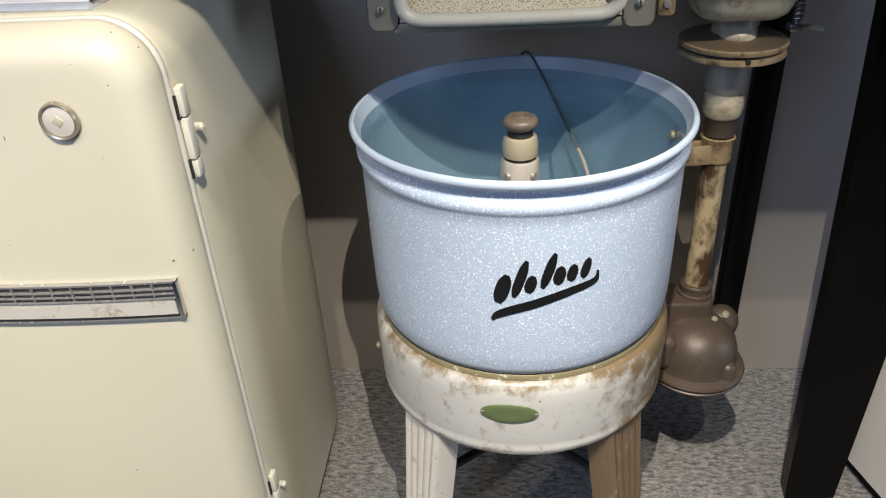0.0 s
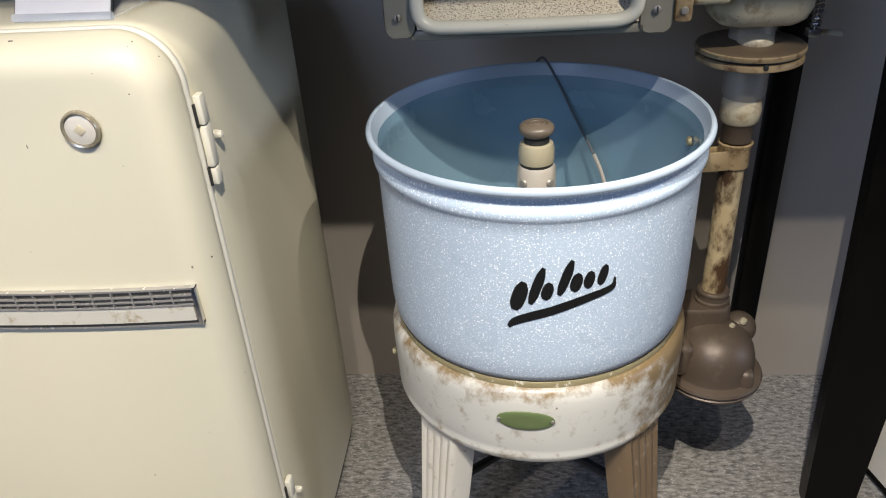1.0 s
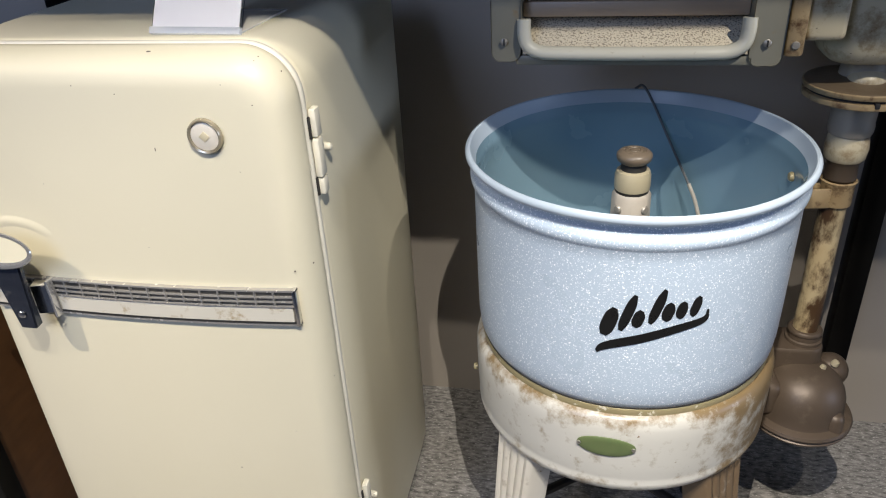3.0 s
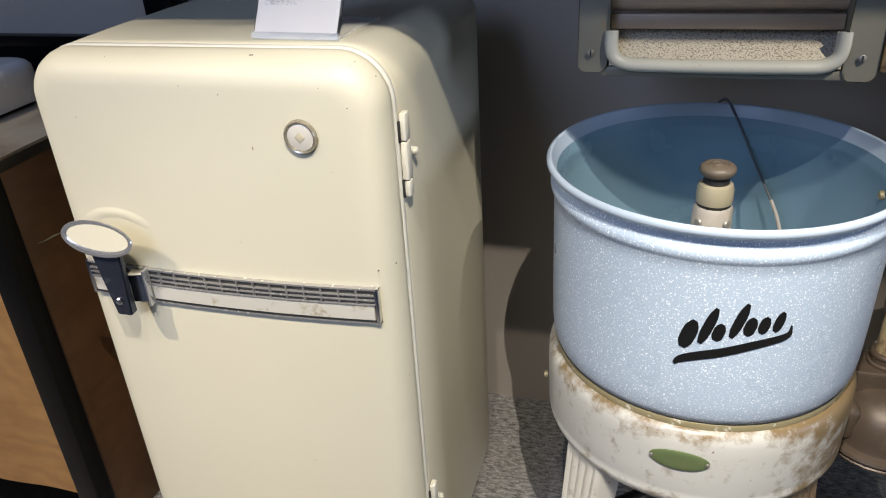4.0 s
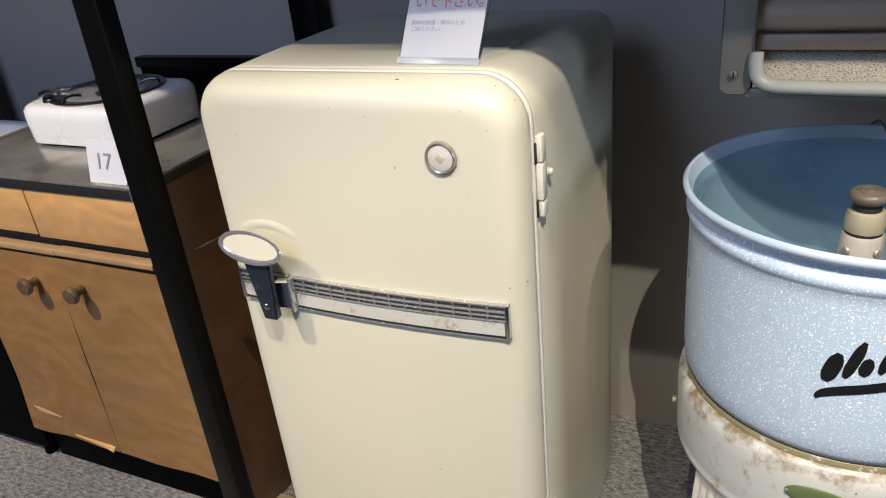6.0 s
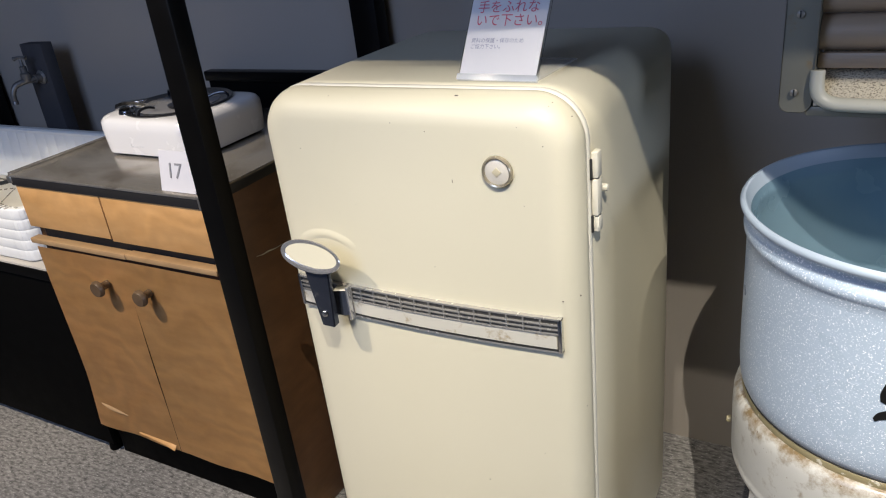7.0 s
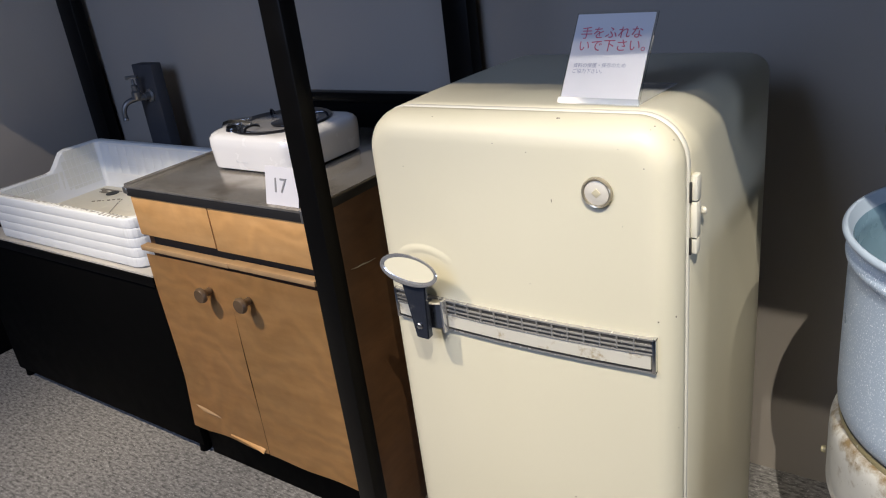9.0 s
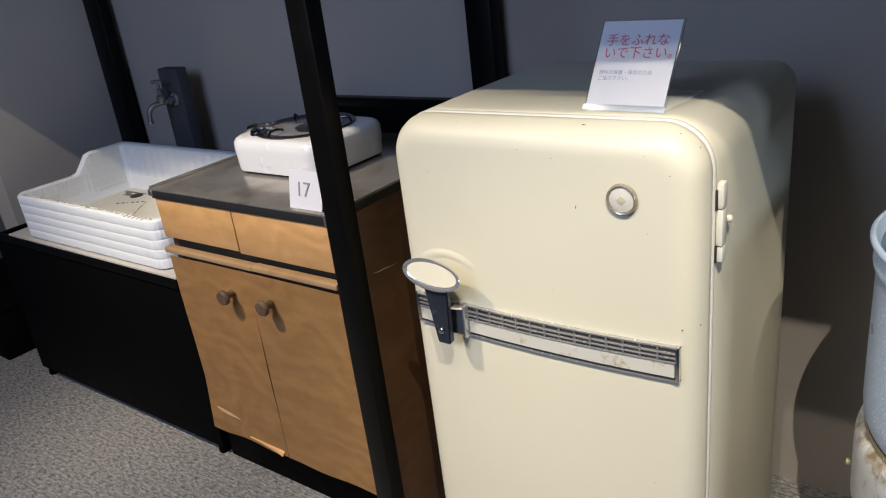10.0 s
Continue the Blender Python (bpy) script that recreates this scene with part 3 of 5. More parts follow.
def make_washer():
    wm = thing("washing_machine", (WX, WY, 0.0), "old wringer washing machine with speckled blue tub and rusty base", "washing machine")
    tub = part("tub", lathe([(0.2395, 0.615), (0.2475, 0.62), (0.2535, 0.635), (0.2560, 0.66), (0.2570, 0.72), (0.2575, 0.80), (0.2580, 0.88), (0.2585, 0.899), (0.2605, 0.9025), (0.2636, 0.908),
                             (0.2645, 0.9135), (0.2630, 0.919), (0.2595, 0.9225), (0.2568, 0.927), (0.2560, 0.934), (0.2580, 0.9400), (0.2610, 0.9430)], WX, WY, 128), TUB, wm)
    part("rim_bead", lathe([(0.2610, 0.9430), (0.2650, 0.9438), (0.2690, 0.9455), (0.2714, 0.9490), (0.2716, 0.9530), (0.2695, 0.9570), (0.2660, 0.9585), (0.2632, 0.9570), (0.2616, 0.9530),
                            (0.2600, 0.9470), (0.2546, 0.936)], WX, WY, 128), TUB_RIM, tub, "rolled pale blue rim")
    part("inner_wall", lathe([(0.2546, 0.936), (0.2532, 0.928), (0.2520, 0.921), (0.2506, 0.915), (0.2522, 0.909), (0.2526, 0.88), (0.2520, 0.72), (0.2490, 0.66), (0.240, 0.64), (0.22, 0.632), (0.10, 0.628), (0.001, 0.63)], WX, WY, 128), TUB_IN, tub, "smooth blue enamel inside, darkened in colour for its shade")
    part("brass_band", lathe([(0.2400, 0.600), (0.2475, 0.604), (0.2500, 0.611), (0.2485, 0.618), (0.2425, 0.622)], WX, WY, 128), BRASS, wm, "tarnished gold band with flaking paint")
    part("seam", lathe([(0.2440, 0.6195), (0.2492, 0.6200), (0.2496, 0.6225), (0.2470, 0.6240)], WX, WY, 96), SLOT, wm, "dark seam under the tub")
    part("base", lathe([(0.2390, 0.606), (0.2450, 0.6075), (0.2530, 0.604), (0.2590, 0.596), (0.2620, 0.584), (0.2625, 0.56), (0.2615, 0.52), (0.2605, 0.485), (0.2590, 0.476), (0.2605, 0.471),
                        (0.2600, 0.465), (0.2560, 0.455), (0.2480, 0.446), (0.2380, 0.4425), (0.2300, 0.447), (0.2300, 0.47), (0.05, 0.47), (0.001, 0.47)], WX, WY, 128), BASE, wm, "white enamel base ring with rust stains")
    # oval plate
    R = 0.2632

    def on_base(u, z, out=0.0):
        a = u / R
        return Vector((WX + (R + out) * math.sin(a), WY - (R + out) * math.cos(a), z))
    cu, cz = -0.0245, 0.551
    lo = [[on_base(cu + 0.046 * s * math.cos(t), cz + 0.0185 * s * math.sin(t), o) for t in [2 * math.pi * k / 40 for k in range(40)]] for s, o in ((1, -0.002), (1, 0.001), (0.94, 0.0018), (0.5, 0.0018), (0.02, 0.0018))]
    plate = part("maker_plate", rings(lo, None, False, True), GREEN, wm, "oval green metal plate")
    for u in (-0.042, 0.042):
        p = on_base(cu + u, cz)
        screw_head("rivet", p, (p.x - WX, p.y - WY, 0), 0.0035, STEEL, plate, 0.004)
    for ang, z in ((-90, 0.505),):
        p = Vector((WX - 0.2615, WY - 0.03, z))
        screw_head("screw", p, (-1, -0.1, 0), 0.007, BRASS, wm, 0.007)
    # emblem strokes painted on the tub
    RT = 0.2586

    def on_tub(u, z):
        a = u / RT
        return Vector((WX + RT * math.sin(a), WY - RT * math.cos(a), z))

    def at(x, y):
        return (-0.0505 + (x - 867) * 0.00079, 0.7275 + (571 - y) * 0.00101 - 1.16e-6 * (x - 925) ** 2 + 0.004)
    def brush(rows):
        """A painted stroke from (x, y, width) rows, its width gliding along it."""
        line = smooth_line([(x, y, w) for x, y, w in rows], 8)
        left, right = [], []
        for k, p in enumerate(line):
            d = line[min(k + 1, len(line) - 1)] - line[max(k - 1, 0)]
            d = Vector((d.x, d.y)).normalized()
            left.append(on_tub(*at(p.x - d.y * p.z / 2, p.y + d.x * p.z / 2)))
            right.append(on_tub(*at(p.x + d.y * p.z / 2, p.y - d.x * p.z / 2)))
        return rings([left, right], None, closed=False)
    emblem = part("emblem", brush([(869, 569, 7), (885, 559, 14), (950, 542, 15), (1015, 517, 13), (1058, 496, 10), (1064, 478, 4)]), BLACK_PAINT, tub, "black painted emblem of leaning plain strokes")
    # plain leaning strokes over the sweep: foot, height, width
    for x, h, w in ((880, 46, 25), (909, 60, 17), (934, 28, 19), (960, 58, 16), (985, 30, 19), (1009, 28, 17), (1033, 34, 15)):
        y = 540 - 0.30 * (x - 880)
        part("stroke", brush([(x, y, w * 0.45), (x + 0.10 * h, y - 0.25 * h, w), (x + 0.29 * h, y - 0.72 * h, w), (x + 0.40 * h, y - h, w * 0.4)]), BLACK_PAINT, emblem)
    # centre post
    post = part("agitator_post", lathe([(0.075, 0.63), (0.07, 0.66), (0.042, 0.70), (0.034, 0.76), (0.0325, 0.80), (0.0318, 0.866), (0.029, 0.871)], WX, WY, 8, None, False, True), AGITATOR, wm, "pale eight-sided metal agitator post")
    part("neck", lathe([(0.027, 0.868), (0.0272, 0.876), (0.024, 0.879)], WX, WY, 32), SLOT, post)
    part("collar", lathe([(0.024, 0.875), (0.0285, 0.8765), (0.0292, 0.882), (0.0290, 0.900), (0.0265, 0.908), (0.018, 0.911)], WX, WY, 40), KNOB_PALE, post, "olive metal collar")
    part("neck", lathe([(0.021, 0.908), (0.020, 0.922), (0.024, 0.926)], WX, WY, 32), SLOT, post)
    knob = part("knob", lathe([(0.020, 0.921), (0.027, 0.926), (0.0287, 0.932), (0.0280, 0.9365), (0.024, 0.9405), (0.018, 0.942), (0.0165, 0.9405), (0.015, 0.942), (0.010, 0.9425), (0.009, 0.941), (0.007, 0.943), (0.0005, 0.9432)], WX, WY, 40), KNOB, post, "brown moulded knob with rings")
    for k in range(3):
        a = 2 * math.pi * k / 3
        c = Vector((WX + 0.013 * math.cos(a), WY + 0.013 * math.sin(a), 0.9415))
        part("petal", tube([c + Vector((0.007 * math.cos(a + 1.2), 0.007 * math.sin(a + 1.2), 0)), c + Vector((0.003 * math.cos(a), 0.003 * math.sin(a), 0.0005)), c + Vector((0.007 * math.cos(a - 1.2), 0.007 * math.sin(a - 1.2), 0))], 0.0011, 6), KNOB, knob)
    for a in (-135, -45, 45, 135):
        d = Vector((math.cos(radians(a)), math.sin(radians(a)), 0))
        screw_head("post_screw", Vector((WX, WY, 0.846)) + d * 0.0295, d, 0.0075, GREY_CAST, post, 0.004)
    # inlet hose hanging over the far rim
    hose = part("wire_hose", tube([(1.000, 0.575, 0.955), (1.012, 0.560, 0.965), (1.030, 0.548, 0.940), (1.066, 0.515, 0.872), (1.103, 0.475, 0.805)], 0.0025, 8), HOSE, wm, "thin dark hose with a pale tip")
    part("hose_tip", tube([(1.103, 0.475, 0.805), (1.115, 0.462, 0.780), (1.124, 0.450, 0.752)], 0.0036, 8), AGITATOR, hose)
    p = Vector((WX + 0.250, WY + 0.026, 0.892))
    screw_head("tub_bolt", p, (-1, -0.1, 0), 0.008, BRASS, tub, 0.006)
    # four fluted legs
    for a in (-136, -44, 44, 136):
        e = Vector((math.cos(radians(a)), math.sin(radians(a)), 0))
        s = Vector((-e.y, e.x, 0))
        loops = []
        for z, r, w, dpt in ((0.475, 0.243, 0.050, 0.05), (0.30, 0.263, 0.043, 0.048), (0.12, 0.284, 0.036, 0.044), (0.012, 0.296, 0.032, 0.04)):
            out = []
            n = 20
            for k in range(n + 1):
                u = -1 + 2 * k / n
                edge = 0.006 * max(0, abs(u) - 0.85) / 0.15
                out.append(Vector((WX, WY, z)) + s * (u * w) + e * (r + 0.0035 * abs(math.cos(u * math.pi * 2.5)) - edge))
            out.append(Vector((WX, WY, z)) + s * w + e * (r - dpt))
            out.append(Vector((WX, WY, z)) + s * (w - 0.004) + e * (r - dpt))
            out.append(Vector((WX, WY, z)) + s * (w - 0.004) + e * (r - 0.008))
            out.append(Vector((WX, WY, z)) - s * (w - 0.004) + e * (r - 0.008))
            out.append(Vector((WX, WY, z)) - s * (w - 0.004) + e * (r - dpt))
            out.append(Vector((WX, WY, z)) - s * w + e * (r - dpt))
            loops.append(out)
        leg = part("leg", rings(loops, None, True, True), LEG, wm, "fluted white leg with worn paint, right-hand legs browned and painted shaded")
        f = Vector((WX, WY, 0)) + e * 0.275
        part("caster", lathe([(0.012, 0.0), (0.02, 0.004), (0.02, 0.02), (0.012, 0.03)], f.x, f.y, 16, None, True, True), RUBBER, leg)
    # motor and braces below the base
    motor = part("motor", lathe([(0.001, 0.20), (0.06, 0.20), (0.075, 0.212), (0.075, 0.33), (0.06, 0.345), (0.04, 0.36), (0.04, 0.47)], WX + 0.03, WY + 0.06, 32), RUBBER, wm, "black motor under the tub")
    for a in (45, 135):
        d = Vector((math.cos(radians(a)), math.sin(radians(a)), 0)) * 0.245
        part("brace", tube([Vector((WX, WY, 0.30)) - d, Vector((WX, WY, 0.27)), Vector((WX, WY, 0.30)) + d], 0.009, 8, per=4), RUBBER, wm)
    part("gear_case", box(0.93, 1.1, 0.25, 0.42, 0.36, 0.46, 0.02, 3), RUBBER, motor)
    make_column(wm)
    make_wringer(wm)


CX, CY = 1.343, 0.425


def make_column(wm):
    col = part("column", lathe([(0.0225, 0.50), (0.0225, 0.60), (0.0222, 0.83), (0.0222, 0.86)], CX, CY, 32), PIPE, wm, "rusty cream drive column")
    part("clamp_band", lathe([(0.0225, 0.800), (0.027, 0.801), (0.0275, 0.805), (0.0272, 0.836), (0.030, 0.845), (0.027, 0.847), (0.0225, 0.844)], CX, CY, 32), PIPE_RUST, col, "rusty clamp band")
    m = pose(1.322, 0.402, 0.818, 0, 8, 24)
    part("clamp_strap", box(-0.075, 0.012, -0.003, 0.003, -0.018, 0.018, 0.002, m=m), PIPE_RUST, col, "rusty strap to the tub")
    part("clamp_strap", box(-0.07, 0.012, 0.022, 0.028, -0.018, 0.018, 0.002, m=m), PIPE_RUST, col, "rusty strap to the tub")
    part("clamp_bracket", box(1.244, 1.258, 0.352, 0.41, 0.770, 0.862, 0.003), RUBBER, col, "black bracket on the tub's side")
    screw_head("clamp_screw", m @ Vector((-0.045, -0.003, 0.002)), (m.to_3x3() @ Vector((0, -1, 0))), 0.0075, BRASS, col, 0.005)
    part("lower_ring", lathe([(0.0225, 0.845), (0.0265, 0.850), (0.026, 0.858), (0.0255, 0.878), (0.030, 0.884)], CX, CY, 32), BROWN_CAST, col)
    part("bulge", lathe([(0.026, 0.880), (0.0325, 0.888), (0.0345, 0.905), (0.0325, 0.922), (0.029, 0.930), (0.0345, 0.936)], CX, CY, 36), HEAD_CREAM, col)
    part("sleeve", lathe([(0.0330, 0.930), (0.0350, 0.936), (0.0355, 0.945), (0.0345, 0.950), (0.0360, 1.02)], CX, CY, 40), SLEEVE, col, "grey metal sleeve")
    fl = part("flange", lathe([(0.036, 0.990), (0.070, 0.992), (0.0835, 0.9945)], CX, CY, 56), FLANGE, col, "pair of rusty round flanges")
    part("flange_edge", lathe([(0.0835, 0.9945), (0.0858, 0.996), (0.0862, 1.000), (0.0852, 1.004), (0.080, 1.0055)], CX, CY, 72), PIPE_RUST, fl, "chipped cream and rust edge")
    part("flange_edge", lathe([(0.080, 1.009), (0.0855, 1.0105), (0.0872, 1.014), (0.0868, 1.018), (0.0850, 1.0195)], CX, CY, 72), PIPE_RUST, fl, "chipped cream and rust edge")
    part("flange_gap", lathe([(0.080, 1.003), (0.080, 1.011)], CX, CY, 48), SLOT, fl)
    part("flange_top", lathe([(0.0850, 1.0195), (0.083, 1.0208), (0.070, 1.0235), (0.048, 1.026), (0.036, 1.030)], CX, CY, 56), FLANGE, fl)
    part("lug", box(CX - 0.001, CX + 0.007, CY - 0.0875, CY - 0.078, 0.999, 1.008, 0.002), RUBBER, fl)
    part("neck", lathe([(0.040, 1.022), (0.036, 1.030), (0.034, 1.045), (0.036, 1.08)], CX, CY, 40), SLEEVE, col)
    bm = bmesh.new()
    bmesh.ops.create_uvsphere(bm, u_segments=24, v_segments=12, radius=0.03, matrix=pose(CX, CY - 0.022, 1.026) @ Matrix.Diagonal((1, 0.9, 0.65, 1)))
    part("boss", bm, HEAD_CREAM, col)
    # head casting
    lo = []
    for z, i in ((1.058, 0.030), (1.060, 0.018), (1.068, 0.008), (1.085, 0.001), (1.12, 0.0), (1.20, 0.0), (1.235, 0.006), (1.25, 0.02)):
        lo.append([(x, y, z) for x, y in rounded(CX - 0.080 + i, CX + 0.078 - i, CY - 0.075 + i, CY + 0.065 - i, 0.045 - i * 0.6, 0.045 - i * 0.6, 6)])
    head = part("head_casting", rings(lo, None, True, True), HEAD_CREAM, wm, "stained cream gear head")
    part("side_boss", lathe([(0.02, 0.0), (0.02, 0.025), (0.016, 0.03), (0.001, 0.031)], 0, 0, 20, m=axis((CX + 0.075, CY - 0.01, 1.13), (1, 0, 0))), PIPE, head)
    spring = [(CX + 0.094 + 0.008 * math.cos(a), CY - 0.01 + 0.008 * math.sin(a), 1.045 + 0.0013 * a) for a in [k * math.pi / 4 for k in range(72)]]
    part("spring", tube(spring, 0.0018, 6, per=1), STEEL, head, "small steel coil spring")
    part("spring_rod", lathe([(0.004, 1.03), (0.004, 1.18)], CX + 0.094, CY - 0.01, 12), STEEL, head)
    part("lever_block", box(CX + 0.082, CX + 0.102, CY - 0.02, CY, 1.030, 1.042, 0.002), STEEL, head)
    part("release_lever", tube([(CX + 0.095, CY - 0.012, 1.037), (CX + 0.115, CY - 0.014, 1.036), (CX + 0.136, CY - 0.016, 1.034)], lambda t: 0.004 + 0.002 * t, 8, flat=0.5), HEAD_CREAM, head)
    # lower gear case
    gx, gy = 1.346, 0.378
    gear = part("gear_dome", lathe([(0.090, 0.379), (0.082, 0.382), (0.0800, 0.388), (0.0800, 0.402), (0.0785, 0.420), (0.0735, 0.437), (0.0650, 0.452), (0.053, 0.464), (0.038, 0.472), (0.020, 0.476), (0.0005, 0.477)], gx, gy, 64), BROWN_CAST, wm, "domed brown gear case at the column's foot")
    part("gear_flange", lathe([(0.001, 0.352), (0.06, 0.352), (0.088, 0.355), (0.0955, 0.359), (0.097, 0.363), (0.0935, 0.366), (0.0975, 0.369), (0.0985, 0.373), (0.096, 0.378), (0.088, 0.381), (0.080, 0.382)], gx, gy, 64), BROWN_CAST, gear, "paired rim of the gear case")
    lo = []
    for z, k in ((0.43, -0.003), (0.465, -0.002), (0.499, 0.0), (0.504, 0.0008), (0.507, 0.003), (0.508, 0.012)):
        lo.append([(x, y, z) for x, y in rounded(1.262 + k, 1.377 - k, 0.384 + k, 0.462 - k, 0.034 - k, 0.030 - k, 8)])
    part("socket", rings(lo, None, True, True), BROWN_CAST, gear)
    part("socket_collar", lathe([(0.034, 0.506), (0.0335, 0.514), (0.0300, 0.516), (0.0295, 0.526), (0.0315, 0.528), (0.0315, 0.532), (0.029, 0.535), (0.0225, 0.535)], CX, CY, 40), BROWN_CAST, gear)
    part("saddle", box(1.225, 1.30, 0.325, 0.43, 0.385, 0.462, 0.02, 4), BROWN_CAST, gear)
    for x, y, z, r in ((1.374, 0.380, 0.470, 0.006), (1.402, 0.402, 0.466, 0.0075)):
        bolt = screw_head("bolt", (x, y, z), (0.3, -0.1, 1), r, KNOB_PALE, gear, 0.009)
    part("ear", lathe([(0.017, 0.376), (0.016, 0.404), (0.012, 0.411), (0.006, 0.414), (0.0005, 0.4145)], 1.396, 0.320, 20), BROWN_CAST, gear)
    bm = bmesh.new()
    bmesh.ops.create_uvsphere(bm, u_segments=28, v_segments=16, radius=0.034, matrix=pose(1.404, 0.425, 0.437))
    part("side_dome", bm, BROWN_CAST, gear)
    part("shaft_stub", lathe([(0.022, 0.285), (0.024, 0.356)], gx + 0.022, gy + 0.02, 24, None, True), RUBBER, gear)


def make_wringer(wm):
    y0, y1 = 0.285, 0.43
    # left and right uprights as channels
    lo = [[(x, y, z) for x, z in rounded(0.763, 0.808, 1.086, 1.42, 0.012, 0.016, 6)] for y in (y0 + 0.004, y0 + 0.001, y1)]
    wr = part("wringer_upright", rings(lo, None, True, True), WRINGER, wm, "stained grey-cream wringer frame")
    lo = [[(x, y, z) for x, z in rounded(1.139, 1.186, 1.080, 1.42, 0.012, 0.016, 6)] for y in (y0 + 0.004, y0 + 0.001, y1)]
    right = part("wringer_upright", rings(lo, None, True, True), WRINGER, wm, "stained grey-cream wringer frame")
    for x, z, p in ((0.783, 1.117, wr), (1.162, 1.114, right), (0.783, 1.232, wr)):
        s = screw_head("slot_screw", (x, y0 + 0.001, z), (0, -1, 0), 0.0056, GREY_CAST, p, 0.002)
        part("slot", box(x - 0.001, x + 0.001, y0 - 0.0018, y0 - 0.0004, z - 0.0048, z + 0.0048), SLOT, s)
    part("end_plate", box(1.189, 1.216, y0 + 0.012, y1, 1.090, 1.40, 0.006), PIPE_RUST, wm)
    screw_head("end_screw", (1.203, y0 + 0.012, 1.108), (0, -1, 0), 0.006, GREY_CAST, right, 0.003)
    part("link", box(1.214, 1.275, y0 + 0.03, y1 - 0.02, 1.108, 1.20, 0.01, 3), HEAD_CREAM, wm)
    # bottom pan and sloping drain tray
    part("bottom_pan", box(0.800, 1.148, y0 + 0.004, y1, 1.080, 1.096, 0.004), WRINGER, wm, "grey lower rail of the wringer")
    part("tray_lip", tube([(0.813, y0 + 0.006, 1.150), (0.8135, y0 + 0.003, 1.128), (0.819, y0 + 0.001, 1.112), (0.836, y0, 1.1025), (0.870, y0 - 0.001, 1.1005), (0.974, y0 - 0.001, 1.0995),
                           (1.078, y0 - 0.001, 1.1005), (1.112, y0, 1.1025), (1.129, y0 + 0.001, 1.112), (1.1345, y0 + 0.003, 1.128), (1.135, y0 + 0.006, 1.150)], 0.0112, 12, flat=0.8), LIP, wm, "rounded cream tray lip")
    prof = [(y0 + 0.002, 1.098), (y0 + 0.003, 1.106), (y0 + 0.03, 1.122), (y0 + 0.06, 1.140), (y1 - 0.01, 1.152), (y1 - 0.01, 1.146), (y0 + 0.06, 1.134), (y0 + 0.03, 1.116)]
    part("drain_tray", rings([[(x, y, z) for y, z in prof] for x in (0.811, 0.90, 1.05, 1.137)], None, True, True), TRAY, wm, "cream tray with flaking rusty speckles")
    # rollers
    for z, r in ((1.196, 0.027), (1.251, 0.027)):
        part("roller", lathe([(0.012, 0.0), (r, 0.001), (r, 0.33), (0.012, 0.331)], 0, 0, 32, None, True, True, m=axis((0.808, y0 + 0.055, z), (1, 0, 0))), ROLLER, wm, "worn brown wringer roller")
    part("guard_board", box(0.809, 1.138, y0 + 0.030, y0 + 0.042, 1.147, 1.170, 0.003), ROLLER, wm, "brown wooden guard strip")
    part("top_bar", box(0.77, 1.21, y0 + 0.01, y1, 1.40, 1.44, 0.01, 3), WRINGER, wm)


make_washer()

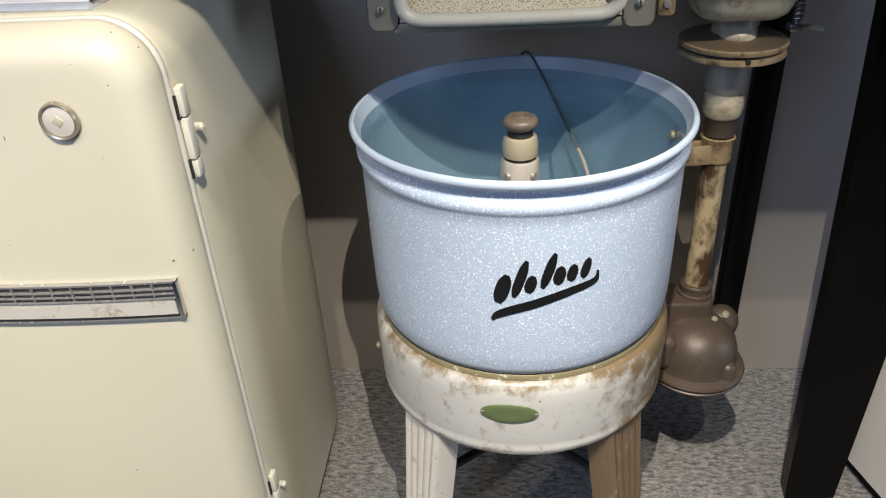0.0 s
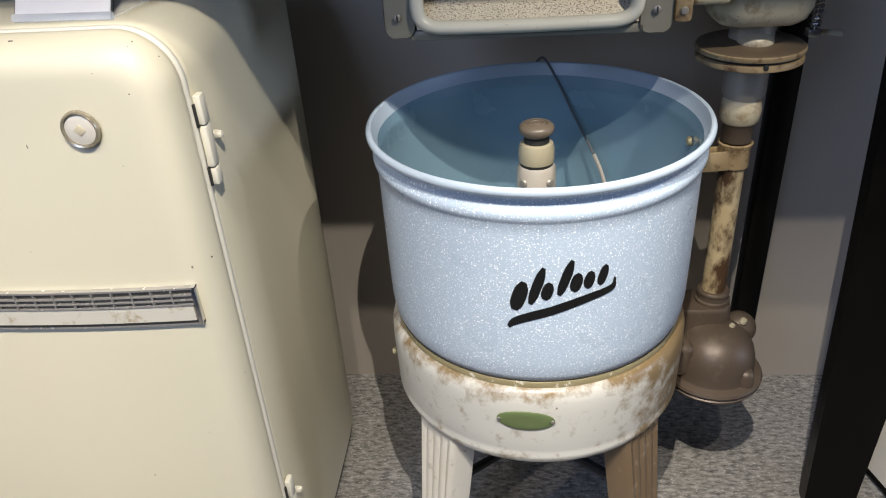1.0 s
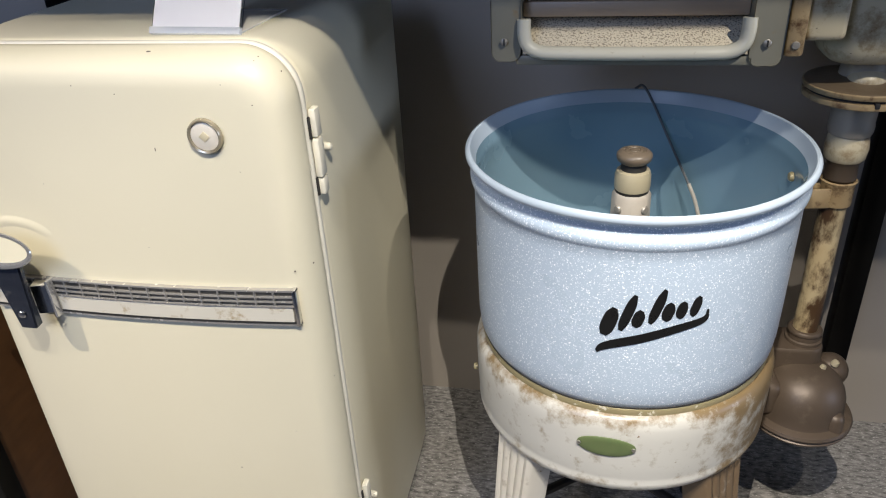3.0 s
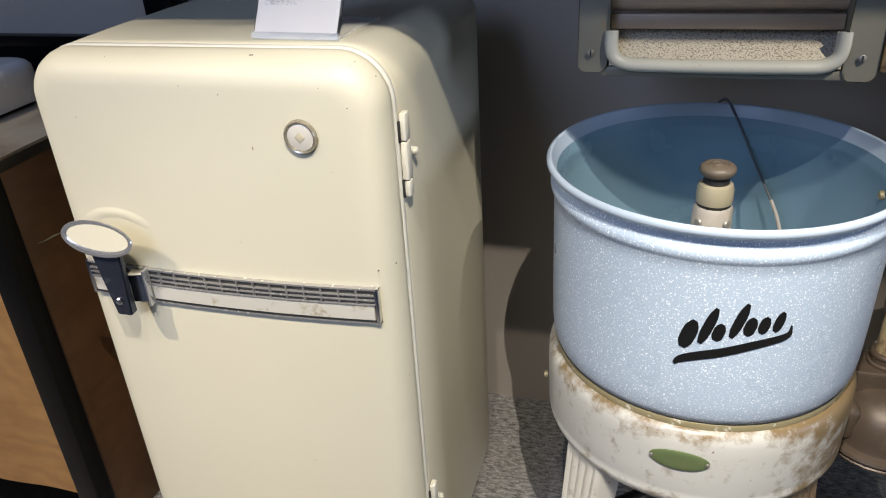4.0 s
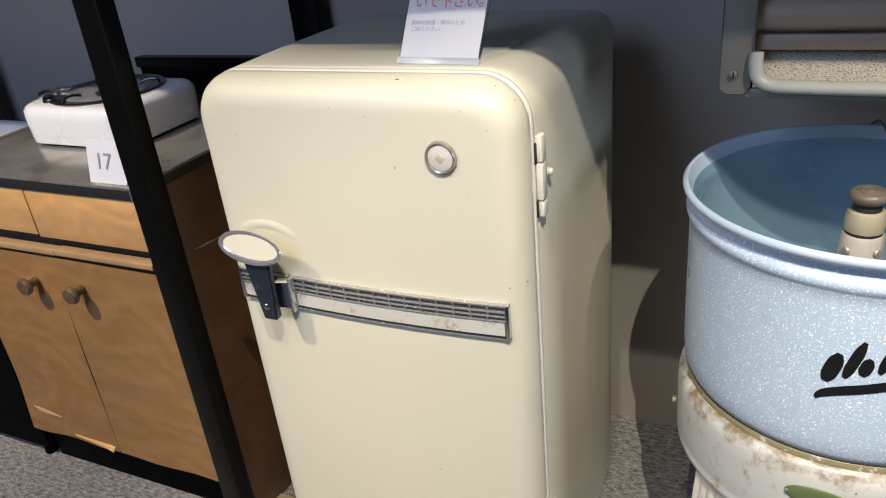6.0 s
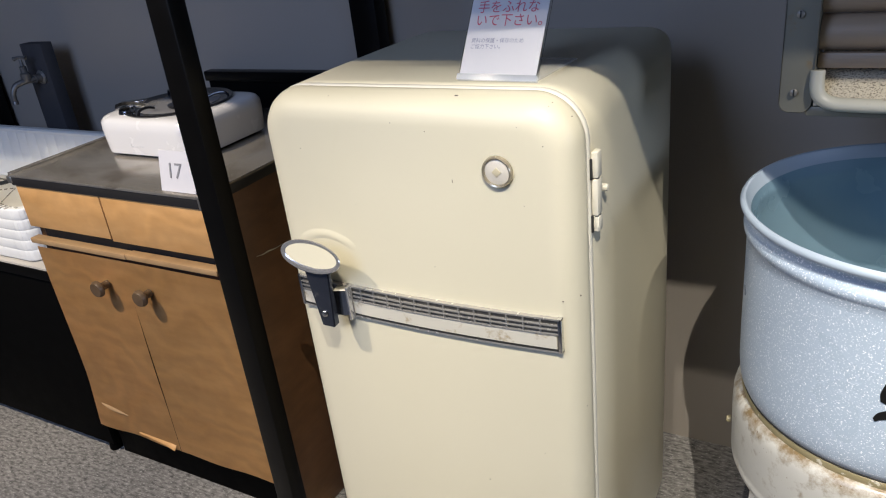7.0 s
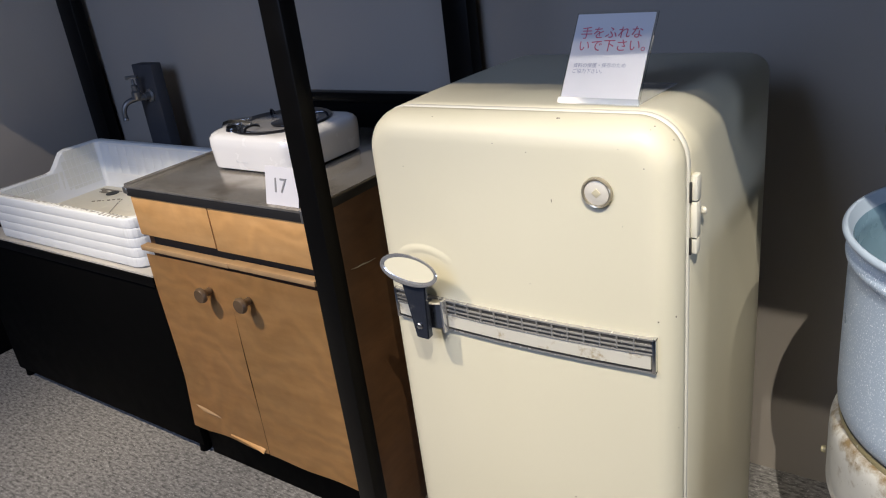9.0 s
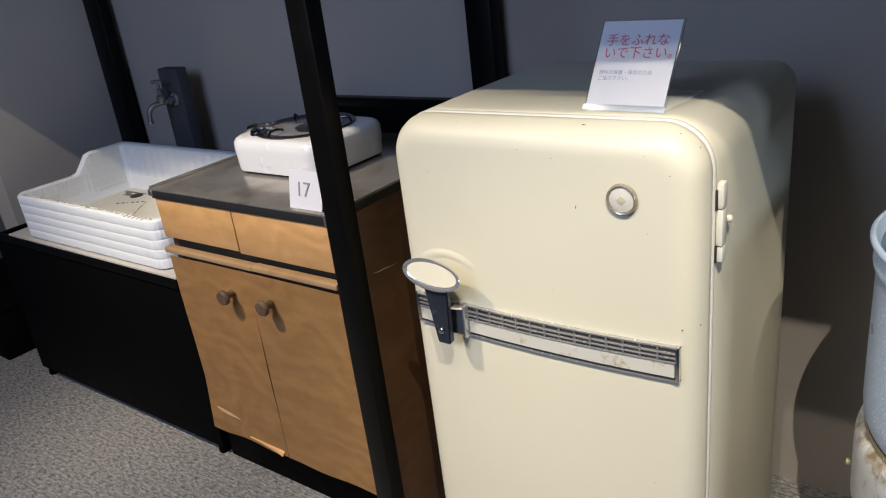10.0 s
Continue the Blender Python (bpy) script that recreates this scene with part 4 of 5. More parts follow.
# ---- kitchen side: cabinet, plinth, burner, sink ----
def make_cabinet():
    x0, x1, yf, yb = -0.872, -0.252, 0.023, 0.60
    cb = thing("kitchen_cabinet", ((x0 + x1) / 2, 0.3, 0.20), "worn orange-brown plywood kitchen cabinet with a dull steel top", "cabinet")
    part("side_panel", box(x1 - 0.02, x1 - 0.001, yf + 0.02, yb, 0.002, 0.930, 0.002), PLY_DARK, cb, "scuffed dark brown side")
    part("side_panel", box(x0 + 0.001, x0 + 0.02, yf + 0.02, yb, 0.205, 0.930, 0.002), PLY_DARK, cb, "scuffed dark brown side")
    part("bottom_panel", box(x0 + 0.02, x1 - 0.02, yf + 0.02, yb, 0.205, 0.225), PLY_DARK, cb)
    part("back_panel", box(x0 + 0.02, x1 - 0.02, yb - 0.012, yb, 0.225, 0.93), PLY_DARK, cb)
    part("inner_rail", box(x0 + 0.02, x1 - 0.02, yf + 0.022, yf + 0.04, 0.74, 0.83), SLOT, cb)
    part("scuff", tube([(x1 + 0.0002, 0.135, 0.770), (x1 - 0.0002, 0.155, 0.766), (x1 - 0.0004, 0.175, 0.765), (x1 - 0.0002, 0.195, 0.762), (x1 + 0.0002, 0.222, 0.761)], lambda t: 0.0005 + 0.0013 * math.sin(math.pi * t) ** 2, 6), KNOB_PALE, cb, "pale scrape along the side")
    xm = (x0 + x1) / 2 - 0.004

    def sheet(name, a, b, z0, z1, warp, label, parent, seed):
        rnd = random.Random(seed)
        nx, nz = 10, 16
        f = [rnd.uniform(0, 6) for _ in range(4)]
        front = []
        for j in range(nz + 1):
            row = []
            for i in range(nx + 1):
                u, v = i / nx, j / nz
                ripple = warp * (math.sin(3.2 * u + f[0]) * math.sin(4.1 * v + f[1]) + 0.5 * math.sin(7 * v + f[2] + 2 * u))
                curl = warp * 3.0 * max(0, 0.25 - v) * (1 if seed == 3 else 0.3)
                flare = 0.012 * max(0, 0.3 - v) / 0.3 * (1 - u) if seed == 3 else 0.0
                row.append(Vector((a - flare + (b - a + flare) * u, yf - ripple * 0.5 - curl, z0 + (z1 - z0) * v + (warp * 1.2 * math.sin(9 * u + f[3]) if j == 0 else 0))))
            front.append(row)
        bm = rings(front, None, closed=False)
        bmesh.ops.solidify(bm, geom=bm.faces, thickness=0.016)
        return part(name, bm, PLY, parent, label)
    d1 = sheet("door", x0 + 0.002, xm - 0.0004, 0.218, 0.768, 0.0035, "warped plywood door with a peeling lower edge", cb, 3)
    d2 = sheet("door", xm + 0.0004, x1 - 0.002, 0.214, 0.768, 0.002, "plywood door with swirling grain", cb, 4)
    part("peeled_veneer", tube([(x0 + 0.16, yf - 0.006, 0.238), (xm - 0.05, yf - 0.007, 0.232), (xm - 0.012, yf - 0.006, 0.226)], lambda t: 0.002 + 0.006 * t, 8, flat=0.2), PLY, d1, "split veneer strip")
    part("split", tube([(x0 + 0.03, yf - 0.004, 0.300), (x0 + 0.07, yf - 0.0045, 0.292), (x0 + 0.135, yf - 0.004, 0.284)], lambda t: 0.0005 + 0.004 * math.sin(math.pi * t), 6, flat=0.3), RAIL, d1, "pale splinter")
    for xk, d in ((-0.637, d1), (-0.492, d2)):
        part("door_knob", lathe([(0.010, 0.0), (0.009, 0.014), (0.013, 0.020), (0.0195, 0.024), (0.0205, 0.030), (0.017, 0.036), (0.0005, 0.037)], 0, 0, 24, m=axis((xk, yf - 0.002, 0.700), (0, -1, 0))), KNOB_WOOD, d, "round turned wooden knob")
    part("drawer_front", box(x0 + 0.002, -0.572, yf, yf + 0.016, 0.822, 0.928, 0.002), PLY, cb, "plain plywood drawer front")
    part("drawer_front", box(-0.568, x1 - 0.002, yf, yf + 0.016, 0.818, 0.928, 0.002), PLY, cb, "plain plywood drawer front")
    part("pull_rail", box(x0 - 0.008, -0.535, yf - 0.007, yf + 0.018, 0.778, 0.792, 0.003), RAIL, cb, "bare wooden finger rail")
    part("pull_rail", box(-0.533, x1 + 0.002, yf - 0.008, yf + 0.018, 0.780, 0.794, 0.003), RAIL, cb, "bare wooden finger rail")
    part("worktop", box(x0 - 0.006, x1 + 0.006, yf - 0.006, yb + 0.02, 0.9505, 0.957, 0.002), COUNTER, cb, "dull stained steel top")
    part("worktop_lip", box(x0 - 0.006, x0 + 0.004, yf - 0.004, yb + 0.02, 0.956, 0.962, 0.002), COUNTER, cb)
    part("worktop_edge", box(x0 - 0.004, x1 + 0.004, yf - 0.004, yb, 0.929, 0.951, 0.002), EDGE, cb, "dark front edging")
    part("edge_corner", box(x1 - 0.001, x1 + 0.0055, yf - 0.0065, yf + 0.01, 0.929, 0.957, 0.001), STEEL, cb)
    part("edge_corner", box(x0 - 0.012, x0 + 0.003, yf - 0.0075, yf + 0.02, 0.936, 0.953, 0.002), STEEL, cb, "bent steel corner piece")
    pl = thing("plinth", (-0.6, 0.35, 0.0), "low black plinth under the cabinet", "plinth")
    part("front_board", box(-1.0, -0.274, 0.125, 0.143, 0.0, 0.204, 0.002), STAND, pl)
    part("top_board", box(-0.875, -0.274, 0.143, 0.62, 0.186, 0.204), STAND, pl)
    part("side_board", box(-0.292, -0.274, 0.143, 0.62, 0.0, 0.186), STAND, pl)


make_cabinet()


def make_splash_board():
    sb = thing("splash_board", (-0.4, 0.73, 0.0), "black board with a top rail standing behind the cabinet", "board")
    part("board", box(-0.90, 0.10, 0.722, 0.742, 0.0, 1.003, 0.002), STAND, sb)
    part("top_rail", box(-0.905, 0.105, 0.712, 0.748, 1.004, 1.034, 0.004), FRAME, sb, "black top rail")


make_splash_board()


def make_burner():
    st = thing("gas_burner", (-0.59, 0.34, 0.957), "white enamelled table gas burner with a chrome knob", "gas stove")
    x0, x1, y0, y1 = -0.742, -0.425, 0.185, 0.455
    lo = []
    for z, i in ((0.964, 0.004), (0.965, 0.001), (0.970, 0.0), (1.02, -0.003), (1.038, -0.002), (1.047, 0.004), (1.051, 0.012), (1.052, 0.025)):
        r = 0.05
        lo.append([(x, y, z) for x, y in rounded(x0 + i, x1 - i, y0 + i, y1 - i, r - i * 0.5, r - i * 0.5, 8)])
    body = part("body", rings(lo, None, True, True), WHITE, st)
    part("skirt", box(x0 + 0.02, x1 - 0.02, y0 + 0.02, y1 - 0.02, 0.962, 0.968), GLOSS_BLACK, st)
    for x in (x0 + 0.035, x1 - 0.035):
        for y in (y0 + 0.035, y1 - 0.035):
            part("foot", lathe([(0.012, 0.9572), (0.012, 0.968)], x, y, 14, None, True, True), RUBBER, st)
    cx, cy = -0.590, 0.325
    part("drip_tray", lathe([(0.128, 1.0515), (0.131, 1.0550), (0.128, 1.0575), (0.122, 1.0570), (0.106, 1.0530), (0.095, 1.0526), (0.001, 1.0526)], cx, cy, 64), GLOSS_BLACK, st, "black enamel ring of the drip tray")
    part("dish", lathe([(0.099, 1.0530), (0.096, 1.0545), (0.070, 1.0550), (0.03, 1.0560), (0.001, 1.0560)], cx, cy, 56), DISH, st, "grey enamel dish inside the black ring")
    cap = part("burner_cap", lathe([(0.034, 1.055), (0.042, 1.0575), (0.043, 1.0605), (0.036, 1.0625), (0.012, 1.0635), (0.0005, 1.0637)], cx + 0.045, cy - 0.02, 36), GLOSS_BLACK, st, "black burner cap")
    part("cap_stud", lathe([(0.006, 1.0625), (0.006, 1.070), (0.003, 1.072), (0.0003, 1.072)], cx + 0.045, cy - 0.02, 14), CHROME, cap)
    for k in range(3):
        a = 2 * math.pi * k / 3 + 0.5
        d = Vector((math.cos(a), math.sin(a), 0))
        part("pan_support", tube([Vector((cx, cy, 1.057)) + d * 0.124, Vector((cx, cy, 1.066)) + d * 0.116, Vector((cx, cy, 1.067)) + d * 0.095, Vector((cx, cy, 1.061)) + d * 0.075], 0.0032, 8, flat=0.6), GLOSS_BLACK, st)
    part("gas_cock", lathe([(0.007, 1.05), (0.007, 1.072), (0.010, 1.074), (0.010, 1.084), (0.005, 1.088), (0.0003, 1.088)], cx - 0.035, y1 - 0.035, 16), GLOSS_BLACK, st, "small black gas cock")
    kn = part("chrome_knob", lathe([(0.018, 0.0), (0.02, 0.006), (0.016, 0.014), (0.001, 0.016)], 0, 0, 24, m=axis((-0.668, 0.232, 1.051), (0.1, -0.25, 1))), CHROME, st, "chrome control lever")
    part("lever_arm", tube([(-0.705, 0.236, 1.062), (-0.684, 0.238, 1.068), (-0.655, 0.246, 1.069), (-0.628, 0.256, 1.064)], lambda t: 0.0105 - 0.004 * t, 6, flat=0.75), CHROME, kn)
    part("lever_blade", box(-0.034, 0.034, -0.007, 0.007, -0.0025, 0.0025, 0.0015, m=pose(-0.664, 0.252, 1.0735, 8, -4, 18)), CHROME, kn)
    for k, (w, hh) in enumerate(((0.006, 0.007), (0.003, 0.003), (0.005, 0.003), (0.006, 0.003), (0.006, 0.003))):
        xx = -0.630 + 0.0095 * k
        part("mark", box(xx, xx + w, y0 - 0.0019, y0, 0.984, 0.984 + hh), FADED, body, "faded grey mark")


make_burner()


def make_card():
    cd = thing("number_card", (-0.30, 0.03, 0.957), "folded white card with the number 17", "card")
    x0, x1 = -0.364, -0.266
    m = pose(0, 0.030, 0.9575, -12, 0, 0)
    part("front_leaf", box(x0, x1, 0.0, 0.0015, 0.0, 0.083, m=m), PAPER, cd)
    m2 = pose(0, 0.030 + 0.0345, 0.9575, 12, 0, 0)
    part("back_leaf", box(x0, x1, 0.0, 0.0015, 0.0, 0.083, m=m2), PAPER, cd)
    lettering("number", "17", 0.045, m @ pose(x0 + 0.020, -0.0008, 0.028, 90, 0, 0), GREY_INK, cd, "printed grey number")


make_card()


def make_sink():
    sk = thing("sink", (-1.5, 0.34, 0.64), "old white tiled sink with stained basin and raised back", "sink")
    x0, x1, y0, y1, zb = -1.93, -1.065, 0.112, 0.585, 0.645
    n = 10

    def rim_z(y):
        t = min(1, max(0, (y - 0.345) / 0.075))
        return 0.800 + 0.068 * t * t * (3 - 2 * t)

    def outline(i, z=None, top=0.0):
        out = []
        lp = rounded(x0 + i, x1 - i, y0 + i, y1 - i, max(0.03 - i * 0.4, 0.008), max(0.05 - i * 0.6, 0.01), n)
        for (xa, ya), (xb, yb2) in zip(lp, lp[1:] + lp[:1]):
            steps = 16 if abs(xa - xb) + abs(ya - yb2) > 0.2 else 1
            for k in range(steps):
                x, y = xa + (xb - xa) * k / steps, ya + (yb2 - ya) * k / steps
                out.append((x, y, (rim_z(y) - top) if z is None else z))
        return out
    dense = [outline(0.012, zb), outline(0.004, zb + 0.01), outline(0.003, None, 0.008), outline(0.008, None), outline(0.026, None), outline(0.032, None, 0.006), outline(0.042, 0.71), outline(0.055, 0.694), outline(0.085, 0.689)]
    body = part("basin", rings(dense, None, True, True), MORTAR, sk, "white mortar basin")
    part("basin_floor", box(x0 + 0.056, x1 - 0.056, y0 + 0.056, y1 - 0.056, 0.684, 0.6935, 0.002), BASIN, sk, "stained cream basin floor")
    part("drain", lathe([(0.024, 0.692), (0.024, 0.6955), (0.016, 0.696), (0.015, 0.6945), (0.001, 0.6945)], -1.745, 0.470, 28), SLOT, sk, "dark drain")
    part("drain_mat", box(-1.62, -1.28, 0.215, 0.36, 0.690, 0.6945, 0.001), BASIN, sk)
    rnd = random.Random(5)
    # broken dark outline worn into the floor
    for pa, pb, pieces in (((-1.74, 0.378), (-1.634, 0.436), 6), ((-1.634, 0.436), (-1.54, 0.320), 7), ((-1.70, 0.293), (-1.552, 0.285), 8), ((-1.54, 0.320), (-1.42, 0.30), 6)):
        a, b = Vector((*pa, 0.6945)), Vector((*pb, 0.6945))
        for k in range(pieces):
            p, q = a.lerp(b, (k + 0.1) / pieces), a.lerp(b, (k + rnd.uniform(0.45, 0.85)) / pieces)
            part("worn_mark", tube([p, (p + q) / 2 + Vector((rnd.uniform(-0.002, 0.002), rnd.uniform(-0.002, 0.002), 0)), q], 0.0028, 6, per=3, flat=0.3), DIRT, sk)
    for bx, by, br, seed in ((-1.82, 0.50, 0.030, 1), (-1.76, 0.505, 0.034, 2), (-1.80, 0.47, 0.022, 3)):
        f = random.Random(seed)
        ph = [f.uniform(0, 6) for _ in range(3)]
        blot = [[(bx + br * q * (1 + 0.25 * math.sin(3 * t + ph[0]) + 0.15 * math.sin(7 * t + ph[1])) * 1.4 * math.cos(t), min(by + br * q * (1 + 0.25 * math.sin(2 * t + ph[2])) * 0.55 * math.sin(t), 0.499), zz) for t in [2 * math.pi * n2 / 28 for n2 in range(28)]] for q, zz in ((1.0, 0.692), (0.97, 0.6944), (0.02, 0.6946))]
        part("dirt", rings(blot, None, False, True), DIRT, sk, "dark grime beside the drain")

    def tile(name, corners, normal, th=0.002, mat=TILE):
        c = sum(corners, Vector()) / 4
        f0 = [p for p in corners]
        f1 = [c + (p - c) * 0.985 + normal * th for p in corners]
        return part(name, rings([f0, [p + normal * th * 0.6 for p in f0], f1], None, False, True), mat, sk, "", 25)
    # outer front: five rounded courses
    def course(corners, normal):
        up = Vector((0, 0, 1))
        lo = [corners[0], corners[1]]
        hgt = corners[3].z - corners[0].z
        prof = ((0.0, -0.0004), (0.06, 0.0003), (0.2, 0.0011), (0.5, 0.0015), (0.8, 0.0011), (0.94, 0.0003), (1.0, -0.0004))
        d = (lo[1] - lo[0]) / 6
        wob = [rnd.uniform(-0.0003, 0.0003) for _ in range(7)]
        sag = [rnd.uniform(-0.0005, 0.0005) for _ in range(7)]
        rows = []
        for t, o in prof:
            rows.append([lo[0] + d * k + up * (hgt * t + sag[k]) + normal * (o + wob[k] - (0.0003 if k in (0, 6) else 0.0)) for k in range(7)])
        return part("tile", rings(rows, None, closed=False), TILE, sk)
    z, hgt = zb + 0.002, 0.0305
    for row in range(5):
        x = x0 + 0.05
        while x < x1 - 0.06:
            w = min(0.105, x1 - 0.05 - x)
            course([Vector((x + 0.0002, y0 + 0.003, z)), Vector((x + w - 0.0002, y0 + 0.003, z)), Vector((x + w - 0.0002, y0 + 0.003, z + hgt)), Vector((x + 0.0002, y0 + 0.003, z + hgt))], Vector((0, -1, 0)))
            x += w
        for k in range(5):
            a0, a1 = radians(-90 + 18 * k), radians(-72 + 18 * k)
            c = Vector((x1 - 0.05, y0 + 0.05, z))
            e = [c + 0.047 * Vector((math.cos(a), math.sin(a), 0)) for a in (a0, a1)]
            course([e[0], e[1], e[1] + Vector((0, 0, hgt)), e[0] + Vector((0, 0, hgt))], Vector((math.cos((a0 + a1) / 2), math.sin((a0 + a1) / 2), 0)))
        for k in range(2):
            c = Vector((x1 - 0.003, y0 + 0.05 + 0.1 * k, z))
            course([c, c + Vector((0, 0.1, 0)), c + Vector((0, 0.1, hgt)), c + Vector((0, 0, hgt))], Vector((1, 0, 0)))
        z += hgt
    # inside of the left end and of the back
    for j in range(22):
        for i in range(5):
            ya, yb_ = y0 + 0.042 + j * 0.0184, y0 + 0.042 + (j + 1) * 0.0184 - 0.0022
            top = min(rim_z(ya), rim_z(yb_)) - 0.003
            za, zc = 0.697 + i * 0.0335, 0.697 + (i + 1) * 0.0335 - 0.0028
            if zc > top:
                continue
            off = lambda zz: 0.0325 + 0.0094 * min(1, max(0, (rim_z((ya + yb_) / 2) - 0.006 - zz) / (rim_z((ya + yb_) / 2) - 0.706)))
            tile("tile", [Vector((x0 + off(za), ya, za)), Vector((x0 + off(za), yb_, za)), Vector((x0 + off(zc), yb_, zc)), Vector((x0 + off(zc), ya, zc))], Vector((1, 0, 0.15)).normalized(), 0.0007, INNER_TILE)
    for j in range(14):
        for i in range(4):
            xa, xb = x0 + 0.055 + j * 0.053, x0 + 0.055 + (j + 1) * 0.053 - 0.0008
            za, zc = 0.702 + i * 0.038, 0.702 + (i + 1) * 0.038 - 0.0008
            off = lambda zz: 0.0325 + 0.0094 * (1 - (zz - 0.70) / 0.162)
            tile("tile", [Vector((xa, y1 - off(za), za)), Vector((xb, y1 - off(za), za)), Vector((xb, y1 - off(zc), zc)), Vector((xa, y1 - off(zc), zc))], Vector((0, -1, 0.1)).normalized(), 0.0004)
    # bare grey chips along the front and the end of the rim
    for k in range(54):
        xx = x0 + 0.05 + k * 0.0146 + rnd.uniform(-0.004, 0.004)
        yy = y0 + 0.014 + rnd.uniform(0, 0.006)
        part("rim_chip", box(xx, xx + rnd.uniform(0.006, 0.015), yy, yy + rnd.uniform(0.003, 0.008), 0.799, 0.8011, 0.0004), DARK_CHIP, sk)
    for k in range(22):
        ya = y0 + 0.05 + k * 0.0105
        xx = x0 + 0.013 + rnd.uniform(0, 0.006)
        if rim_z(ya + 0.008) - rim_z(ya) < 0.0005:
            part("rim_chip", box(xx, xx + rnd.uniform(0.003, 0.007), ya, ya + rnd.uniform(0.004, 0.009), rim_z(ya) - 0.001, rim_z(ya) + 0.0011, 0.0004), DARK_CHIP, sk)
    for k in range(5):
        xx = x1 - 0.165 + k * 0.022
        part("rim_gap", box(xx, xx + 0.007, y0 + 0.006, y0 + 0.026, 0.799, 0.8010, 0.0004), DARK_CHIP, sk)
    sd = thing("sink_stand", (-1.55, 0.4, 0.0), "black boxed stand under the tiled sink", "stand")
    part("top_board", box(-2.03, -1.01, 0.10, 0.70, 0.62, 0.642, 0.002), LEDGE, sd, "grey-edged board")
    part("top_edge", box(-2.172, -1.008, 0.097, 0.104, 0.605, 0.636, 0.001), FRAME, sd)
    part("front_board", box(-2.171, -1.01, 0.105, 0.125, 0.035, 0.62, 0.001), STAND, sd)
    part("side_board", box(-1.03, -1.012, 0.125, 0.70, 0.035, 0.62), STAND, sd)
    part("side_board", box(-2.171, -2.153, 0.125, 0.70, 0.035, 0.62), STAND, sd)
    for x in (-2.15, -1.03):
        part("foot", lathe([(0.016, 0.0), (0.018, 0.004), (0.014, 0.036)], x + 0.015 if x < -2 else x - 0.01, 0.125, 16, None, True, True), STAND, sd)


make_sink()


TAP = (-1.616, 0.655, 1.024)


def make_tap():
    tp = thing("water_tap", (-1.63, 0.66, 0.0), "old metal water tap on a dark upright board", "tap")
    part("upright_board", box(-1.69, -1.575, 0.655, 0.70, 0.0, 1.135, 0.003), TAP_BOARD, tp, "dark upright board")
    x, y, z = TAP
    part("wall_plate", lathe([(0.024, 0), (0.024, 0.006), (0.015, 0.011), (0.013, 0.03)], 0, 0, 24, m=axis((x, y, z), (0, -1, 0)), cap1=True), DULL_TAP, tp)
    sp = part("spout", tube([(x, y - 0.01, z), (x - 0.006, y - 0.035, z), (x - 0.016, y - 0.065, z - 0.002), (x - 0.028, y - 0.090, z - 0.012), (x - 0.034, y - 0.102, z - 0.035), (x - 0.035, y - 0.104, z - 0.060)], lambda t: 0.0115 - 0.003 * t, 14), DULL_TAP, tp, "curved spout")
    part("spout_lip", lathe([(0.0085, z - 0.058), (0.0102, z - 0.060), (0.0102, z - 0.070), (0.0075, z - 0.070)], x - 0.035, y - 0.104, 16), DULL_TAP, sp)
    bx, by = x - 0.012, y - 0.052
    part("bonnet", lathe([(0.013, z - 0.004), (0.0175, z + 0.006), (0.0175, z + 0.022), (0.011, z + 0.028), (0.0115, z + 0.046), (0.006, z + 0.050), (0.005, z + 0.070)], bx, by, 18, None, True, True), DULL_TAP, sp)
    part("handle", tube([(bx - 0.022, by - 0.008, z + 0.074), (bx, by, z + 0.078), (bx + 0.022, by + 0.008, z + 0.074)], lambda t: 0.0075 - 0.003 * math.sin(math.pi * t), 8), DULL_TAP, sp)


make_tap()

# ---- black display frame and the panel at the far side ----
def make_post(name, x0, x1, y0, y1, z1, label):
    ob = part(name, box(x0, x1, y0, y1, 0.0, z1, 0.004), FRAME)
    tagged(ob, label, "post", "steel posts of the display frame")


